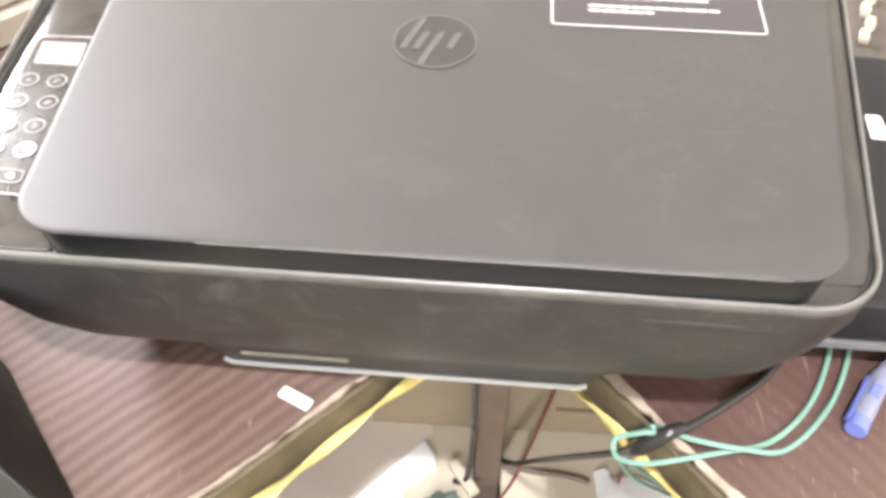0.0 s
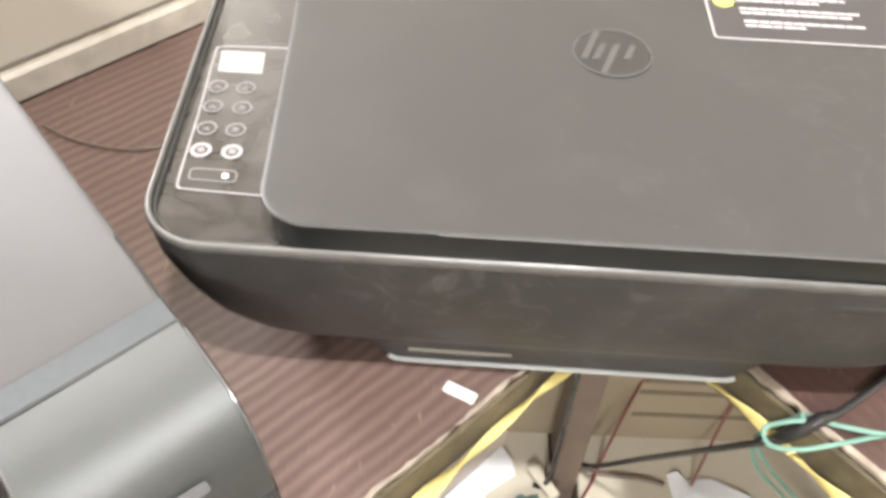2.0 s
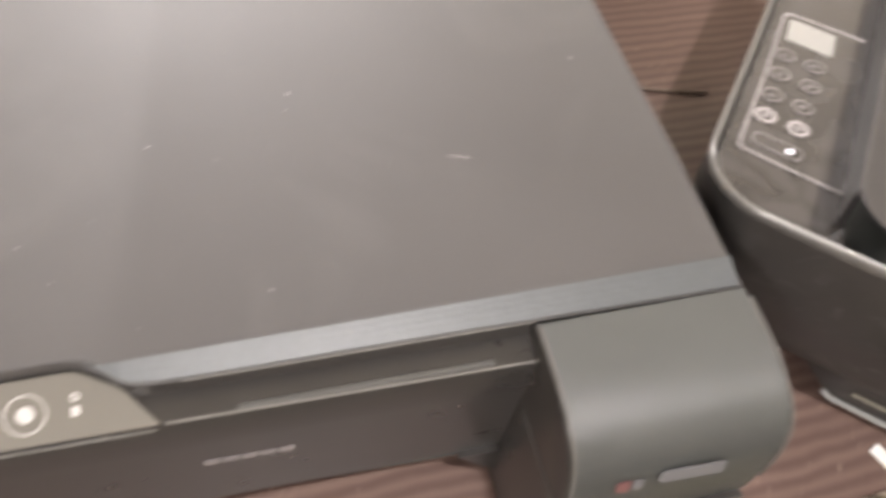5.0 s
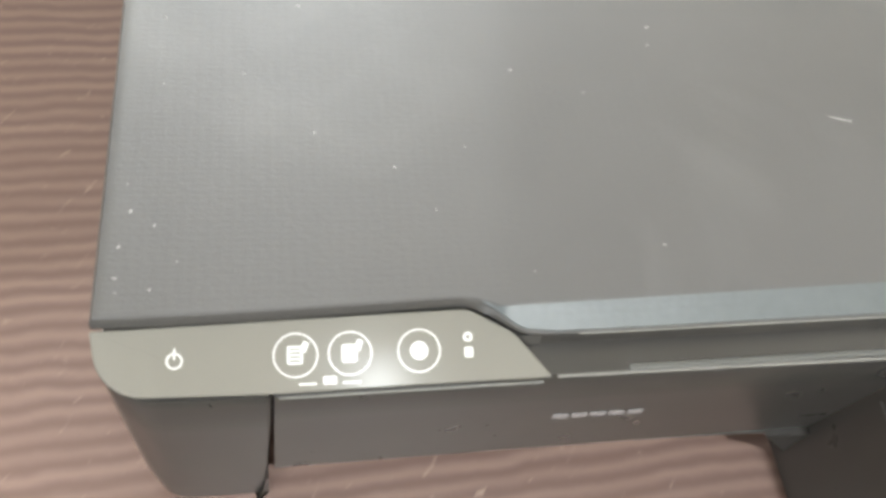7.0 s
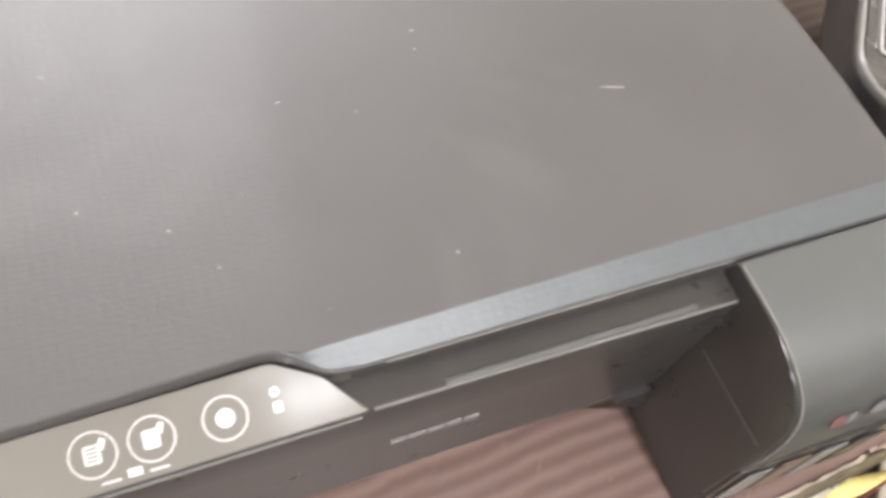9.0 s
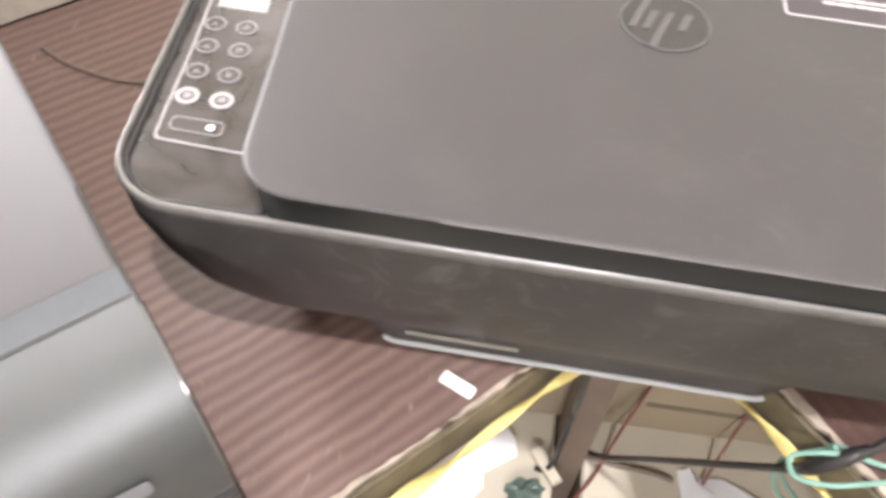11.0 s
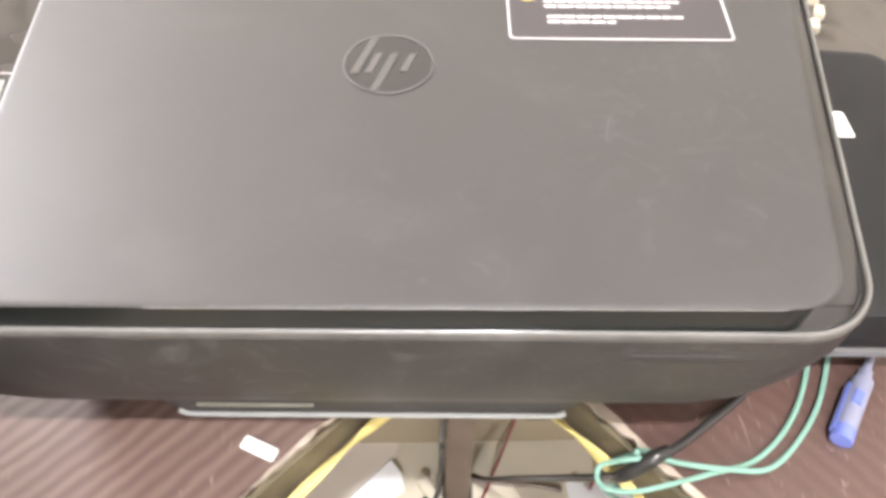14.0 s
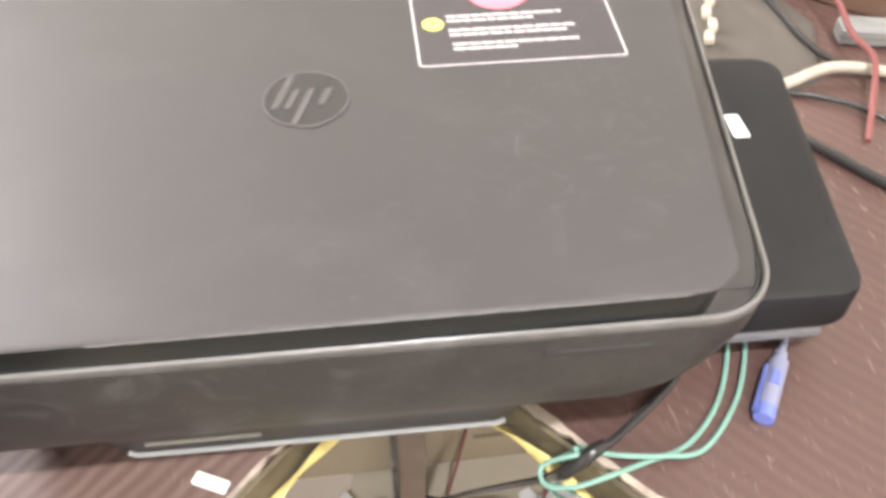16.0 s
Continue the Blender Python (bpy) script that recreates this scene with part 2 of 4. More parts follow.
EPSHELL = mat("graphite_shell_plastic", (0.032, 0.030, 0.028), 0.28, vary=0.12, bump=0.04, bump_scale=1300, smear=0.012)
EPCOVER = mat("graphite_cover_plastic", (0.050, 0.054, 0.052), 0.40, vary=0.1, bump=0.35, bump_scale=1700, smear=0.02, spec=0.7)
# the sloping strip's bluish sheen is put into this base colour
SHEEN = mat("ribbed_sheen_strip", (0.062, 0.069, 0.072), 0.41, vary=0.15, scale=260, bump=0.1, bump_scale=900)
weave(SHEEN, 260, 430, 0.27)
EPPANEL = mat("pewter_panel", (0.155, 0.147, 0.13), 0.15, vary=0.1, scale=14, smear=0.3, spec=0.013, fleck_colour=(0.22, 0.21, 0.19))
EDGE = mat("olive_edge_board", (0.098, 0.08, 0.046), 0.6, vary=0.8, scale=60, bump=0.4, bump_scale=200, smear=0.3, fleck_colour=(0.2, 0.15, 0.09))
EDGING = mat("worn_edging", (0.32, 0.265, 0.21), 0.6, vary=0.9, scale=55, bump=0.3, bump_scale=300)
ROPE = mat("yellow_rope", (0.59, 0.49, 0.18), 0.7, vary=0.2, scale=200, bump=0.5, bump_scale=700)
GREEN = mat("green_cord", (0.18, 0.33, 0.265), 0.55, vary=0.15)
BLACK = mat("black_cable_rubber", (0.030, 0.029, 0.028), 0.2, vary=0.2)
WHITEC = mat("cream_cable", (0.37, 0.335, 0.265), 0.5, vary=0.25)
RED = mat("red_wire", (0.17, 0.05, 0.046), 0.5, vary=0.25)
STEEL = mat("painted_steel", (0.14, 0.105, 0.08), 0.45, vary=0.3, scale=30)
CARD = mat("cardboard", (0.25, 0.205, 0.14), 0.85, vary=0.15, scale=20, bump=0.2, bump_scale=150)
CARDINK = mat("faded_carton_print", (0.135, 0.108, 0.07), 0.85, vary=0.3, scale=150)
CREAM = mat("cream_board", (0.54, 0.49, 0.385), 0.8, vary=0.12, scale=15, smear=0.2, fleck_colour=(0.35, 0.3, 0.22))
BEIGE = mat("grey_beige_board", (0.57, 0.51, 0.44), 0.75, vary=0.1, scale=18)
PAPER = mat("white_paper", (0.8, 0.8, 0.8), 0.7, vary=0.03)
BLUE = mat("blue_pen_plastic", (0.14, 0.175, 0.47), 0.35, vary=0.1)
CLEAR = mat("frosted_pen_plastic", (0.21, 0.215, 0.29), 0.35, vary=0.1)
WALL = mat("cream_tile", (0.45, 0.41, 0.34), 0.35, vary=0.06, scale=8, smear=0.12, fleck_colour=(0.5, 0.43, 0.33))
GRIME = mat("dark_joint_grime", (0.10, 0.082, 0.062), 0.8, vary=0.6, scale=60)
SKIRT = mat("cream_skirting", (0.41, 0.37, 0.305), 0.5, vary=0.35, scale=55, smear=0.6, fleck_colour=(0.3, 0.24, 0.18))
PLAIN = mat("off_white_paint", (0.7, 0.66, 0.58), 0.8, vary=0.05, scale=6)
FLOOR = mat("grey_floor", (0.22, 0.19, 0.16), 0.6, vary=0.3, scale=12)
BAG = mat("grey_cloth", (0.078, 0.067, 0.055), 0.85, vary=0.2, scale=30, bump=0.5, bump_scale=120)
BROWN = mat("brown_box", (0.12, 0.07, 0.045), 0.6, vary=0.2)
WRAP = mat("green_plastic_film", (0.085, 0.12, 0.10), 0.35, vary=0.6, scale=60)
SILVER = mat("silver_plastic", (0.21, 0.21, 0.20), 0.35, vary=0.15)
LEDM = mat("white_led", (0.8, 0.8, 0.9), 0.3)
LEDM.node_tree.nodes["Principled BSDF"].inputs["Emission Color"].default_value = (0.75, 0.75, 1, 1)
LEDM.node_tree.nodes["Principled BSDF"].inputs["Emission Strength"].default_value = 0.8
WOOD_L = wood("maroon_laminate", 46.5, (0.084, 0.050, 0.041), (0.174, 0.117, 0.097))
WOOD_R = wood("maroon_laminate_worn", -48, (0.070, 0.038, 0.031), (0.098, 0.055, 0.045), 0.63)


# ---- mesh helpers ----
def finish(ob, smooth=35):
    me = ob.data
    me.polygons.foreach_set("use_smooth", [True] * len(me.polygons))
    me.set_sharp_from_angle(angle=radians(smooth))
    return ob


def mesh(name, bm, material, smooth=35):
    bmesh.ops.recalc_face_normals(bm, faces=bm.faces)
    me = bpy.data.meshes.new(name)
    bm.to_mesh(me)
    bm.free()
    me.materials.append(material)
    return finish(new(name, me), smooth)


def part(name, bm, material, parent, label="", smooth=35):
    """Links a bmesh, given in the coordinates of its thing, as one mesh under a thing or a part."""
    ob = mesh(name, bm, material, smooth)
    ob.parent = parent
    if label:
        ob["label"] = label
    return ob


def thing(name, m, label, category, group="", kind=""):
    ob = new(name)
    ob.empty_display_size = 0.02
    ob.matrix_basis = m
    return tagged(ob, label, category, group, kind)


def rpoly(pts, radii, seg=8):
    """A closed outline with rounded corners."""
    out = []
    n = len(pts)
    for i in range(n):
        p = Vector(pts[i])
        a = (Vector(pts[i - 1]) - p).normalized()
        b = (Vector(pts[(i + 1) % n]) - p).normalized()
        r = radii[i] if isinstance(radii, (list, tuple)) else radii
        half = a.angle(b) / 2
        d = r / math.tan(half)
        c = p + (a + b).normalized() * (r / math.sin(half))
        s, e = p + a * d - c, p + b * d - c
        for k in range(seg + 1):
            turn = math.atan2(s.x * e.y - s.y * e.x, s.dot(e)) * k / seg
            w = Vector((s.x * math.cos(turn) - s.y * math.sin(turn), s.x * math.sin(turn) + s.y * math.cos(turn)))
            out.append(c + w if r > 1e-6 else p.copy())
    return out


def inset(loop, d):
    """Moves an outline inwards by d."""
    n = len(loop)
    area2 = sum(loop[i - 1].x * loop[i].y - loop[i].x * loop[i - 1].y for i in range(n))
    s = 1 if area2 > 0 else -1
    out = []
    for i in range(n):
        j, k = i - 1, (i + 1) % n
        t = (loop[k] - loop[j])
        if t.length < 1e-9:
            t = Vector((1, 0))
        t.normalize()
        out.append(loop[i] + Vector((-t.y, t.x)) * d * s)
    return out


def loft(sections, bm=None, bottom=True, top=True):
    """Closed skin through outlines of equal length: (outline, z) or lists of 3D points."""
    bm = bm or bmesh.new()
    rings = []
    for sec in sections:
        if isinstance(sec, tuple) and isinstance(sec[1], (int, float)):
            pts = [(p[0], p[1], sec[1]) for p in sec[0]]
        else:
            pts = sec
        rings.append([bm.verts.new(p) for p in pts])
    for a, b in zip(rings, rings[1:]):
        for i in range(len(a)):
            j = (i + 1) % len(a)
            bm.faces.new((a[i], a[j], b[j], b[i]))
    if bottom:
        bm.faces.new(rings[0][::-1])
    if top:
        bm.faces.new(rings[-1])
    return bm


def slab(outline, z0, z1, bev=0.001, bm=None):
    """A flat piece with softened edges."""
    b = min(bev, (z1 - z0) / 2.1)
    return loft([(inset(outline, b), z0), (outline, z0 + b), (outline, z1 - b), (inset(outline, b), z1), (inset(outline, b * 1.6), z1)], bm)


def rect(x0, y0, x1, y1, r=0.0, seg=5):
    pts = [(x0, y0), (x1, y0), (x1, y1), (x0, y1)]
    return rpoly(pts, r, seg) if r else [Vector(p) for p in pts]


def disc(x, y, r, n=28):
    return [Vector((x + r * math.cos(2 * math.pi * i / n), y + r * math.sin(2 * math.pi * i / n))) for i in range(n)]


def ring(x, y, r0, r1, z0, z1, bm=None, n=28):
    bm = bm or bmesh.new()
    o, i = disc(x, y, r1, n), disc(x, y, r0, n)
    rings = [[bm.verts.new((p.x, p.y, z)) for p in loop] for loop, z in ((o, z0), (o, z1), (i, z1), (i, z0))]
    for k in range(4):
        a, b = rings[k], rings[(k + 1) % 4]
        for q in range(n):
            bm.faces.new((a[q], a[(q + 1) % n], b[(q + 1) % n], b[q]))
    return bm


def spline(pts, steps=8):
    """Points of a smooth line through pts."""
    P = [Vector(p) for p in pts]
    out = []
    for i in range(len(P) - 1):
        p0, p1, p2, p3 = P[max(0, i - 1)], P[i], P[i + 1], P[min(len(P) - 1, i + 2)]
        for k in range(steps):
            t = k / steps
            out.append(0.5 * (2 * p1 + (p2 - p0) * t + (2 * p0 - 5 * p1 + 4 * p2 - p3) * t * t + (3 * p1 - p0 - 3 * p2 + p3) * t ** 3))
    return out + [P[-1]]


def tube(pts, r, n=10, steps=8, flat=1.0, twist=0.0, bm=None, closed=False, wob=0.0):
    """A cable through pts: flat squeezes its section, twist turns it along its length (turns per metre)."""
    line = spline(pts, steps) if steps else [Vector(p) for p in pts]
    bm = bm or bmesh.new()
    rings, along = [], 0.0
    for i, p in enumerate(line):
        if i:
            along += (p - line[i - 1]).length
        t = (line[min(i + 1, len(line) - 1)] - line[max(i - 1, 0)]).normalized()
        u = t.cross(Vector((0, 0, 1)))
        u = u.normalized() if u.length > 1e-4 else Vector((1, 0, 0))
        v = u.cross(t)
        a0 = twist * along * 2 * math.pi
        rad = r * (1 + wob * math.sin(along * 61) * math.sin(along * 23 + 1))
        ringv = []
        for k in range(n):
            a = 2 * math.pi * k / n
            x, y = rad * math.cos(a), rad * flat * math.sin(a)
            x, y = x * math.cos(a0) - y * math.sin(a0), x * math.sin(a0) + y * math.cos(a0)
            ringv.append(bm.verts.new(p + u * x + v * y))
        rings.append(ringv)
    for a, b in zip(rings, rings[1:]):
        for k in range(n):
            bm.faces.new((a[k], a[(k + 1) % n], b[(k + 1) % n], b[k]))
    bm.faces.new(rings[0][::-1])
    bm.faces.new(rings[-1])
    return bm


def box(x0, y0, z0, x1, y1, z1, bev=0.002, bm=None, r=0.0):
    return slab(rect(x0, y0, x1, y1, r), z0, z1, bev, bm)


def structure(name, bm, material, label, category):
    return tagged(mesh(name, bm, material), label, category, kind="structure")


# ---- the room ----
TOP = 0.75
LU, LN = Vector((math.cos(radians(46.5)), math.sin(radians(46.5)))), Vector((-math.sin(radians(46.5)), math.cos(radians(46.5))))
RU, RN = Vector((math.cos(radians(-48)), math.sin(radians(-48)))), Vector((math.sin(radians(48)), math.cos(radians(48))))
LC, RC = 0.229, 0.236        # where the desks' front edges lie along LN and RN
LW, RW, LFAR = 0.672, 0.80, 3.4         # where the walls lie


def meet(c1, n1, c2, n2):
    """The point of the plan on both lines n.p = c."""
    d = n1.x * n2.y - n1.y * n2.x
    return Vector(((c1 * n2.y - c2 * n1.y) / d, (n1.x * c2 - n2.x * c1) / d))


FAR = 2.6


def quad(a, b, c, d):
    return [Vector(a), Vector(b), Vector(c), Vector(d)]


c_in = meet(LFAR, LN, RW, RN)
c_l = meet(LFAR, LN, -FAR, RN)
c_r = meet(-FAR, LN, RW, RN)
c_far = meet(-FAR, LN, -FAR, RN)
structure("floor", slab(quad(c_far, c_r, c_in, c_l), -0.08, 0.0), FLOOR, "grey-brown worn floor", "floor")
structure("ceiling", slab(quad(c_far, c_r, c_in, c_l), 2.7, 2.8), PLAIN, "plain off-white painted ceiling", "ceiling")


def wall(name, a, b, n, material, label):
    structure(name, slab(quad(a, b, b + n * 0.12, a + n * 0.12), 0.0, 2.7), material, label, "wall")


wall("wall_left", c_l, c_in, LN, PLAIN, "plain off-white painted wall")
wall("wall_right", c_in, c_r, RN, PLAIN, "plain off-white painted wall")
wall("wall_far_left", c_far, c_l, -RN, PLAIN, "plain off-white painted wall")
wall("wall_far_right", c_r, c_far, -LN, PLAIN, "plain off-white painted wall")
a, b = meet(LW, LN, -1.4, RN), meet(LW, LN, RW - 0.004, RN)
structure("low_wall", slab(quad(a, b, b + LN * 0.10, a + LN * 0.10), 0.0, 0.93, 0.004), WALL, "low cream glazed wall behind the desk", "low wall")
# dirty skirting strip where the wall meets the desk
a, b = meet(LW - 0.012, LN, -1.2, RN), meet(LW - 0.012, LN, RW - 0.02, RN)
structure("trim", slab(quad(a, b, b + LN * 0.0105, a + LN * 0.0105), TOP + 0.0008, TOP + 0.028, 0.003), SKIRT, "dirty cream skirting strip along the wall", "skirting")

rnd = random.Random(12)
bm = bmesh.new()
grime = []
for i in range(161):
    p = a + (b - a) * (i / 160)
    w0, w1 = 0.0088 + rnd.uniform(-0.0012, 0.0008), 0.0105
    grime.append([bm.verts.new((q.x, q.y, z)) for q, z in ((p + LN * w0, TOP + 0.0282), (p + LN * w1, TOP + 0.0284), (p + LN * w1, TOP + 0.0296 + rnd.uniform(0, 0.0012)), (p + LN * (w0 + 0.0006), TOP + 0.0286))])
for u, v in zip(grime, grime[1:]):
    for k in range(4):
        bm.faces.new((u[k], u[(k + 1) % 4], v[(k + 1) % 4], v[k]))
bm.faces.new(grime[0])
bm.faces.new(grime[-1][::-1])
structure("trim_joint", bm, GRIME, "dark grimy joint along the top of the skirting", "joint")

# ---- the corner desk: two wings that meet under the printer ----
corner = meet(LC, LN, RC, RN)
desk_l = thing("corner_desk", pose(corner.x, corner.y, 0), "maroon striped laminate corner desk with worn edges", "desk")


def rel(p):
    return Vector((p.x - corner.x, p.y - corner.y))


EDGE_T = 0.032
l_end, r_end = meet(LC, LN, -1.3, RN), meet(-1.3, LN, RC, RN)
back_l, back_c, back_r = meet(LW - 0.003, LN, -1.3, RN), meet(LW - 0.003, LN, RW - 0.003, RN), meet(-1.3, LN, RW - 0.003, RN)
seam = meet(LW - 0.003, LN, RC, RN)
part("left_top", slab([rel(p) for p in (l_end, corner, seam, back_l)], TOP - EDGE_T, TOP, 0.0015), WOOD_L, desk_l, "maroon laminate with dark printed stripes")
gap = RN * 0.0015
part("right_top", slab([rel(p) for p in (corner + gap, r_end + gap, back_r, back_c, seam + gap)], TOP - EDGE_T, TOP, 0.0015), WOOD_R, desk_l, "scuffed maroon laminate")


def strip(a, b, n, out0, out1, z0, z1):
    return slab([rel(a + n * -out0), rel(b + n * -out0), rel(b + n * -out1), rel(a + n * -out1)], z0, z1, 0.0008)


part("edge_board", strip(l_end, corner - LU * 0.004, LN, 0.0005, 0.004, TOP - EDGE_T - 0.004, TOP - 0.003), EDGE, desk_l, "dirty olive-brown edge board")
part("edge_board", strip(corner + RU * 0.004, r_end, RN, 0.0005, 0.004, TOP - EDGE_T - 0.004, TOP - 0.003), EDGE, desk_l, "dirty olive-brown edge board")
def ragged(a, b, n, seed, wide=0.0):
    """A worn strip with chipped, uneven edges."""
    rnd = random.Random(seed)
    k = int((b - a).length / 0.006)
    near, far = [], []
    for i in range(k + 1):
        p = a + (b - a) * (i / k)
        near.append(rel(p - n * (0.0016 + rnd.uniform(-0.0010, 0.0004) - (0.0022 if rnd.random() < 0.06 else 0))))
        far.append(rel(p + n * (0.0007 + wide + 0.0009 * math.sin(i * 0.37 + seed) + rnd.uniform(-0.0008, 0.0008))))
    bm = bmesh.new()
    rows = [[bm.verts.new((q.x, q.y, z)) for q, z in ((u, TOP - 0.002), (u, TOP + 0.0009), (v, TOP + 0.0011), (v, TOP + 0.0001))] for u, v in zip(near, far)]
    for u, v in zip(rows, rows[1:]):
        for q in range(4):
            bm.faces.new((u[q], u[(q + 1) % 4], v[(q + 1) % 4], v[q]))
    bm.faces.new(rows[0])
    bm.faces.new(rows[-1][::-1])
    return bm


part("edging", ragged(l_end, corner, LN, 3), EDGING, desk_l, "pale worn chipped edging")
part("edging", ragged(corner, r_end, RN, 8, 0.0030), EDGING, desk_l, "pale worn chipped edging")
part("leg", box(-0.0115, 0.030, 0.0, 0.012, 0.078, TOP - EDGE_T, 0.003), STEEL, desk_l, "brown painted square steel leg")
part("brace", tube([(-0.0125, 0.045, 0.62), (-0.062, 0.06, 0.715)], 0.005, steps=2), STEEL, desk_l)


def rope(a, b, n, name_label):
    pts = []
    L = (b - a).length
    k = int(L / 0.05)
    for i in range(k + 1):
        p = a + (b - a) * (i / k) - n * (0.0085 + 0.001 * math.sin(i * 2.1))
        pts.append((p.x, p.y, TOP - 0.024 + 0.003 * math.sin(i * 1.3)))
    ob = mesh("rope", tube(pts, 0.0042, n=10, steps=6, flat=0.35, twist=8, wob=0.3), ROPE)
    return tagged(ob, name_label, "rope", "ropes along the desk edge")


rope(corner + LU * -0.01 - LN * 0.002, l_end, LN, "yellow twisted plastic rope along the desk edge")
rope(corner + RU * 0.012 - RN * 0.002, r_end, RN, "yellow twisted plastic rope along the desk edge")

# ---- the inkjet printer with the side tank ----
HB = Vector((-0.04, 0.37, TOP))
hp = thing("printer", Matrix.Translation(HB), "matte black tank printer with glossy control panel, dusty", "printer", "printers on the desk")


def H(*pts):
    return [Vector((p[0] - HB.x, p[1] - HB.y)) for p in pts]


def hz(z):
    return z - TOP


BODY = [(-0.262, 0.2215), (0.164, 0.2215), (0.203, 0.53), (-0.275, 0.53)]


def body_loop(front, side, r=0.034):
    (x0, y0), (x1, y1), (x2, y2), (x3, y3) = BODY
    return rpoly(H((x0 + side, y0 + front), (x1 - side, y1 + front), (x2 - side, y2 - side), (x3 + side, y3 - side)), [r, r, 0.03, 0.03], 10)


part("body", loft([
    (body_loop(0.125, 0.09), hz(0.7515)), (body_loop(0.120, 0.085), hz(0.766)), (body_loop(0.058, 0.045, 0.05), hz(0.7685)), (body_loop(0.044, 0.037, 0.05), hz(0.7715)), (body_loop(0.0395, 0.033, 0.05), hz(0.7745)),
    (body_loop(0.031, 0.027, 0.048), hz(0.785)), (body_loop(0.0205, 0.019, 0.045), hz(0.802)), (body_loop(0.0115, 0.011, 0.04), hz(0.823)), (body_loop(0.005, 0.0055, 0.037), hz(0.846)),
    (body_loop(0.001, 0.001), hz(0.87)), (body_loop(0.0, 0.0), hz(0.888)), (body_loop(0.003, 0.003), hz(0.8876)), (body_loop(0.0033, 0.0033), hz(0.8842)), (body_loop(0.010, 0.010), hz(0.884))]), SHELL, hp, "dusty black shell with a bulging front")
o = body_loop(0, 0)
part("rim", loft([(inset(o, 0.0), hz(0.8872)), (inset(o, -0.0005), hz(0.8890)), (inset(o, -0.0003), hz(0.8904)), (inset(o, 0.0002), hz(0.8915)), (inset(o, 0.0009), hz(0.8922)),
                  (inset(o, 0.0017), hz(0.8924)), (inset(o, 0.0024), hz(0.8921)), (inset(o, 0.0028), hz(0.8912)), (inset(o, 0.0030), hz(0.8895)), (inset(o, 0.0031), hz(0.8862))], bottom=False, top=False), RIMDARK, hp, "worn paler rounded rim", smooth=70)
# rim crest: wear and the rounded edge's highlight share one pale colour
part("rim_line", loft([(inset(o, 0.0002), hz(0.8916)), (inset(o, 0.0005), hz(0.8923)), (inset(o, 0.0010), hz(0.8927)), (inset(o, 0.0015), hz(0.8928)), (inset(o, 0.0018), hz(0.8924))], bottom=False, top=False), RIM, hp, "thin pale line on the rim, wear and painted glint", smooth=70)
part("inner_rim", loft([(inset(o, 0.0036), hz(0.8850)), (inset(o, 0.0038), hz(0.8899)), (inset(o, 0.0042), hz(0.8903)), (inset(o, 0.0046), hz(0.8899)), (inset(o, 0.0048), hz(0.8850))], bottom=False, top=False), DIMSTRIP, hp, "thin dull inner rim")
# sunken trench round the lid, with a raised glossy plate at one side and a ledge at the other
part("deck", loft([(inset(o, 0.0032), hz(0.8845)), (inset(o, 0.0034), hz(0.8866)), (inset(o, 0.006), hz(0.8868))]), DECK, hp, "dark sunken trench round the lid")
PLATE = rpoly(H((-0.2570, 0.2285), (-0.193, 0.2285), (-0.206, 0.505), (-0.2705, 0.505)), [0.020, 0.004, 0.004, 0.012], 8)
part("panel_plate", loft([(PLATE, hz(0.8869)), (PLATE, hz(0.8871)), (inset(PLATE, 0.0003), hz(0.8874)), (inset(PLATE, 0.0016), hz(0.8876))]), GLOSS, hp, "glossy black plate round the control panel")
part("plate_edge", tube([(p.x, p.y, hz(0.8876)) for p in PLATE[:12]], 0.0005, n=6, steps=2), DIMSTRIP, hp, "thin pale plate edge")
ledge = []
for y, top in ((0.240, 0.8873), (0.254, 0.8887), (0.270, 0.8920), (0.290, 0.8960), (0.312, 0.8984), (0.340, 0.8990), (0.400, 0.8990), (0.512, 0.8990)):
    xi, xo = 0.1335 + 0.136 * (y - 0.2185), 0.1608 + 0.1265 * (y - 0.2215)
    ledge.append([(x - HB.x, y - HB.y, hz(z)) for x, z in ((xi, 0.8869), (xo, 0.8869), (xo, min(top, 0.8905)), (xo - 0.002, 0.0025 + min(top, 0.8925) - 0.0020), (xi + 0.0145, top), (xi, top))])
part("side_ledge", loft(ledge), DECK, hp, "narrow sloping ledge beside the lid", smooth=50)
LIDO = rpoly(H((-0.2012, 0.2179), (0.1410, 0.2194), (0.1800, 0.505), (-0.2190, 0.505)), [0.024, 0.022, 0.02, 0.02], 10)
part("lid_skirt", loft([(inset(LIDO, 0.0055), hz(0.8870)), (inset(LIDO, 0.0032), hz(0.9096))]), RECESS, hp, "dark gap under the lid")
lid = part("lid", loft([(inset(LIDO, 0.012), hz(0.9090)), (inset(LIDO, 0.0030), hz(0.9100)), (inset(LIDO, 0.0010), hz(0.9113)), (inset(LIDO, 0.0002), hz(0.9124)), (LIDO, hz(0.9130)), (inset(LIDO, 0.0004), hz(0.9136)), (inset(LIDO, 0.0013), hz(0.91395)),
                        (inset(LIDO, 0.0026), hz(0.9140)), (inset(LIDO, 0.0050), hz(0.9140))]), LID, hp, "matte charcoal scanner lid with smudges")
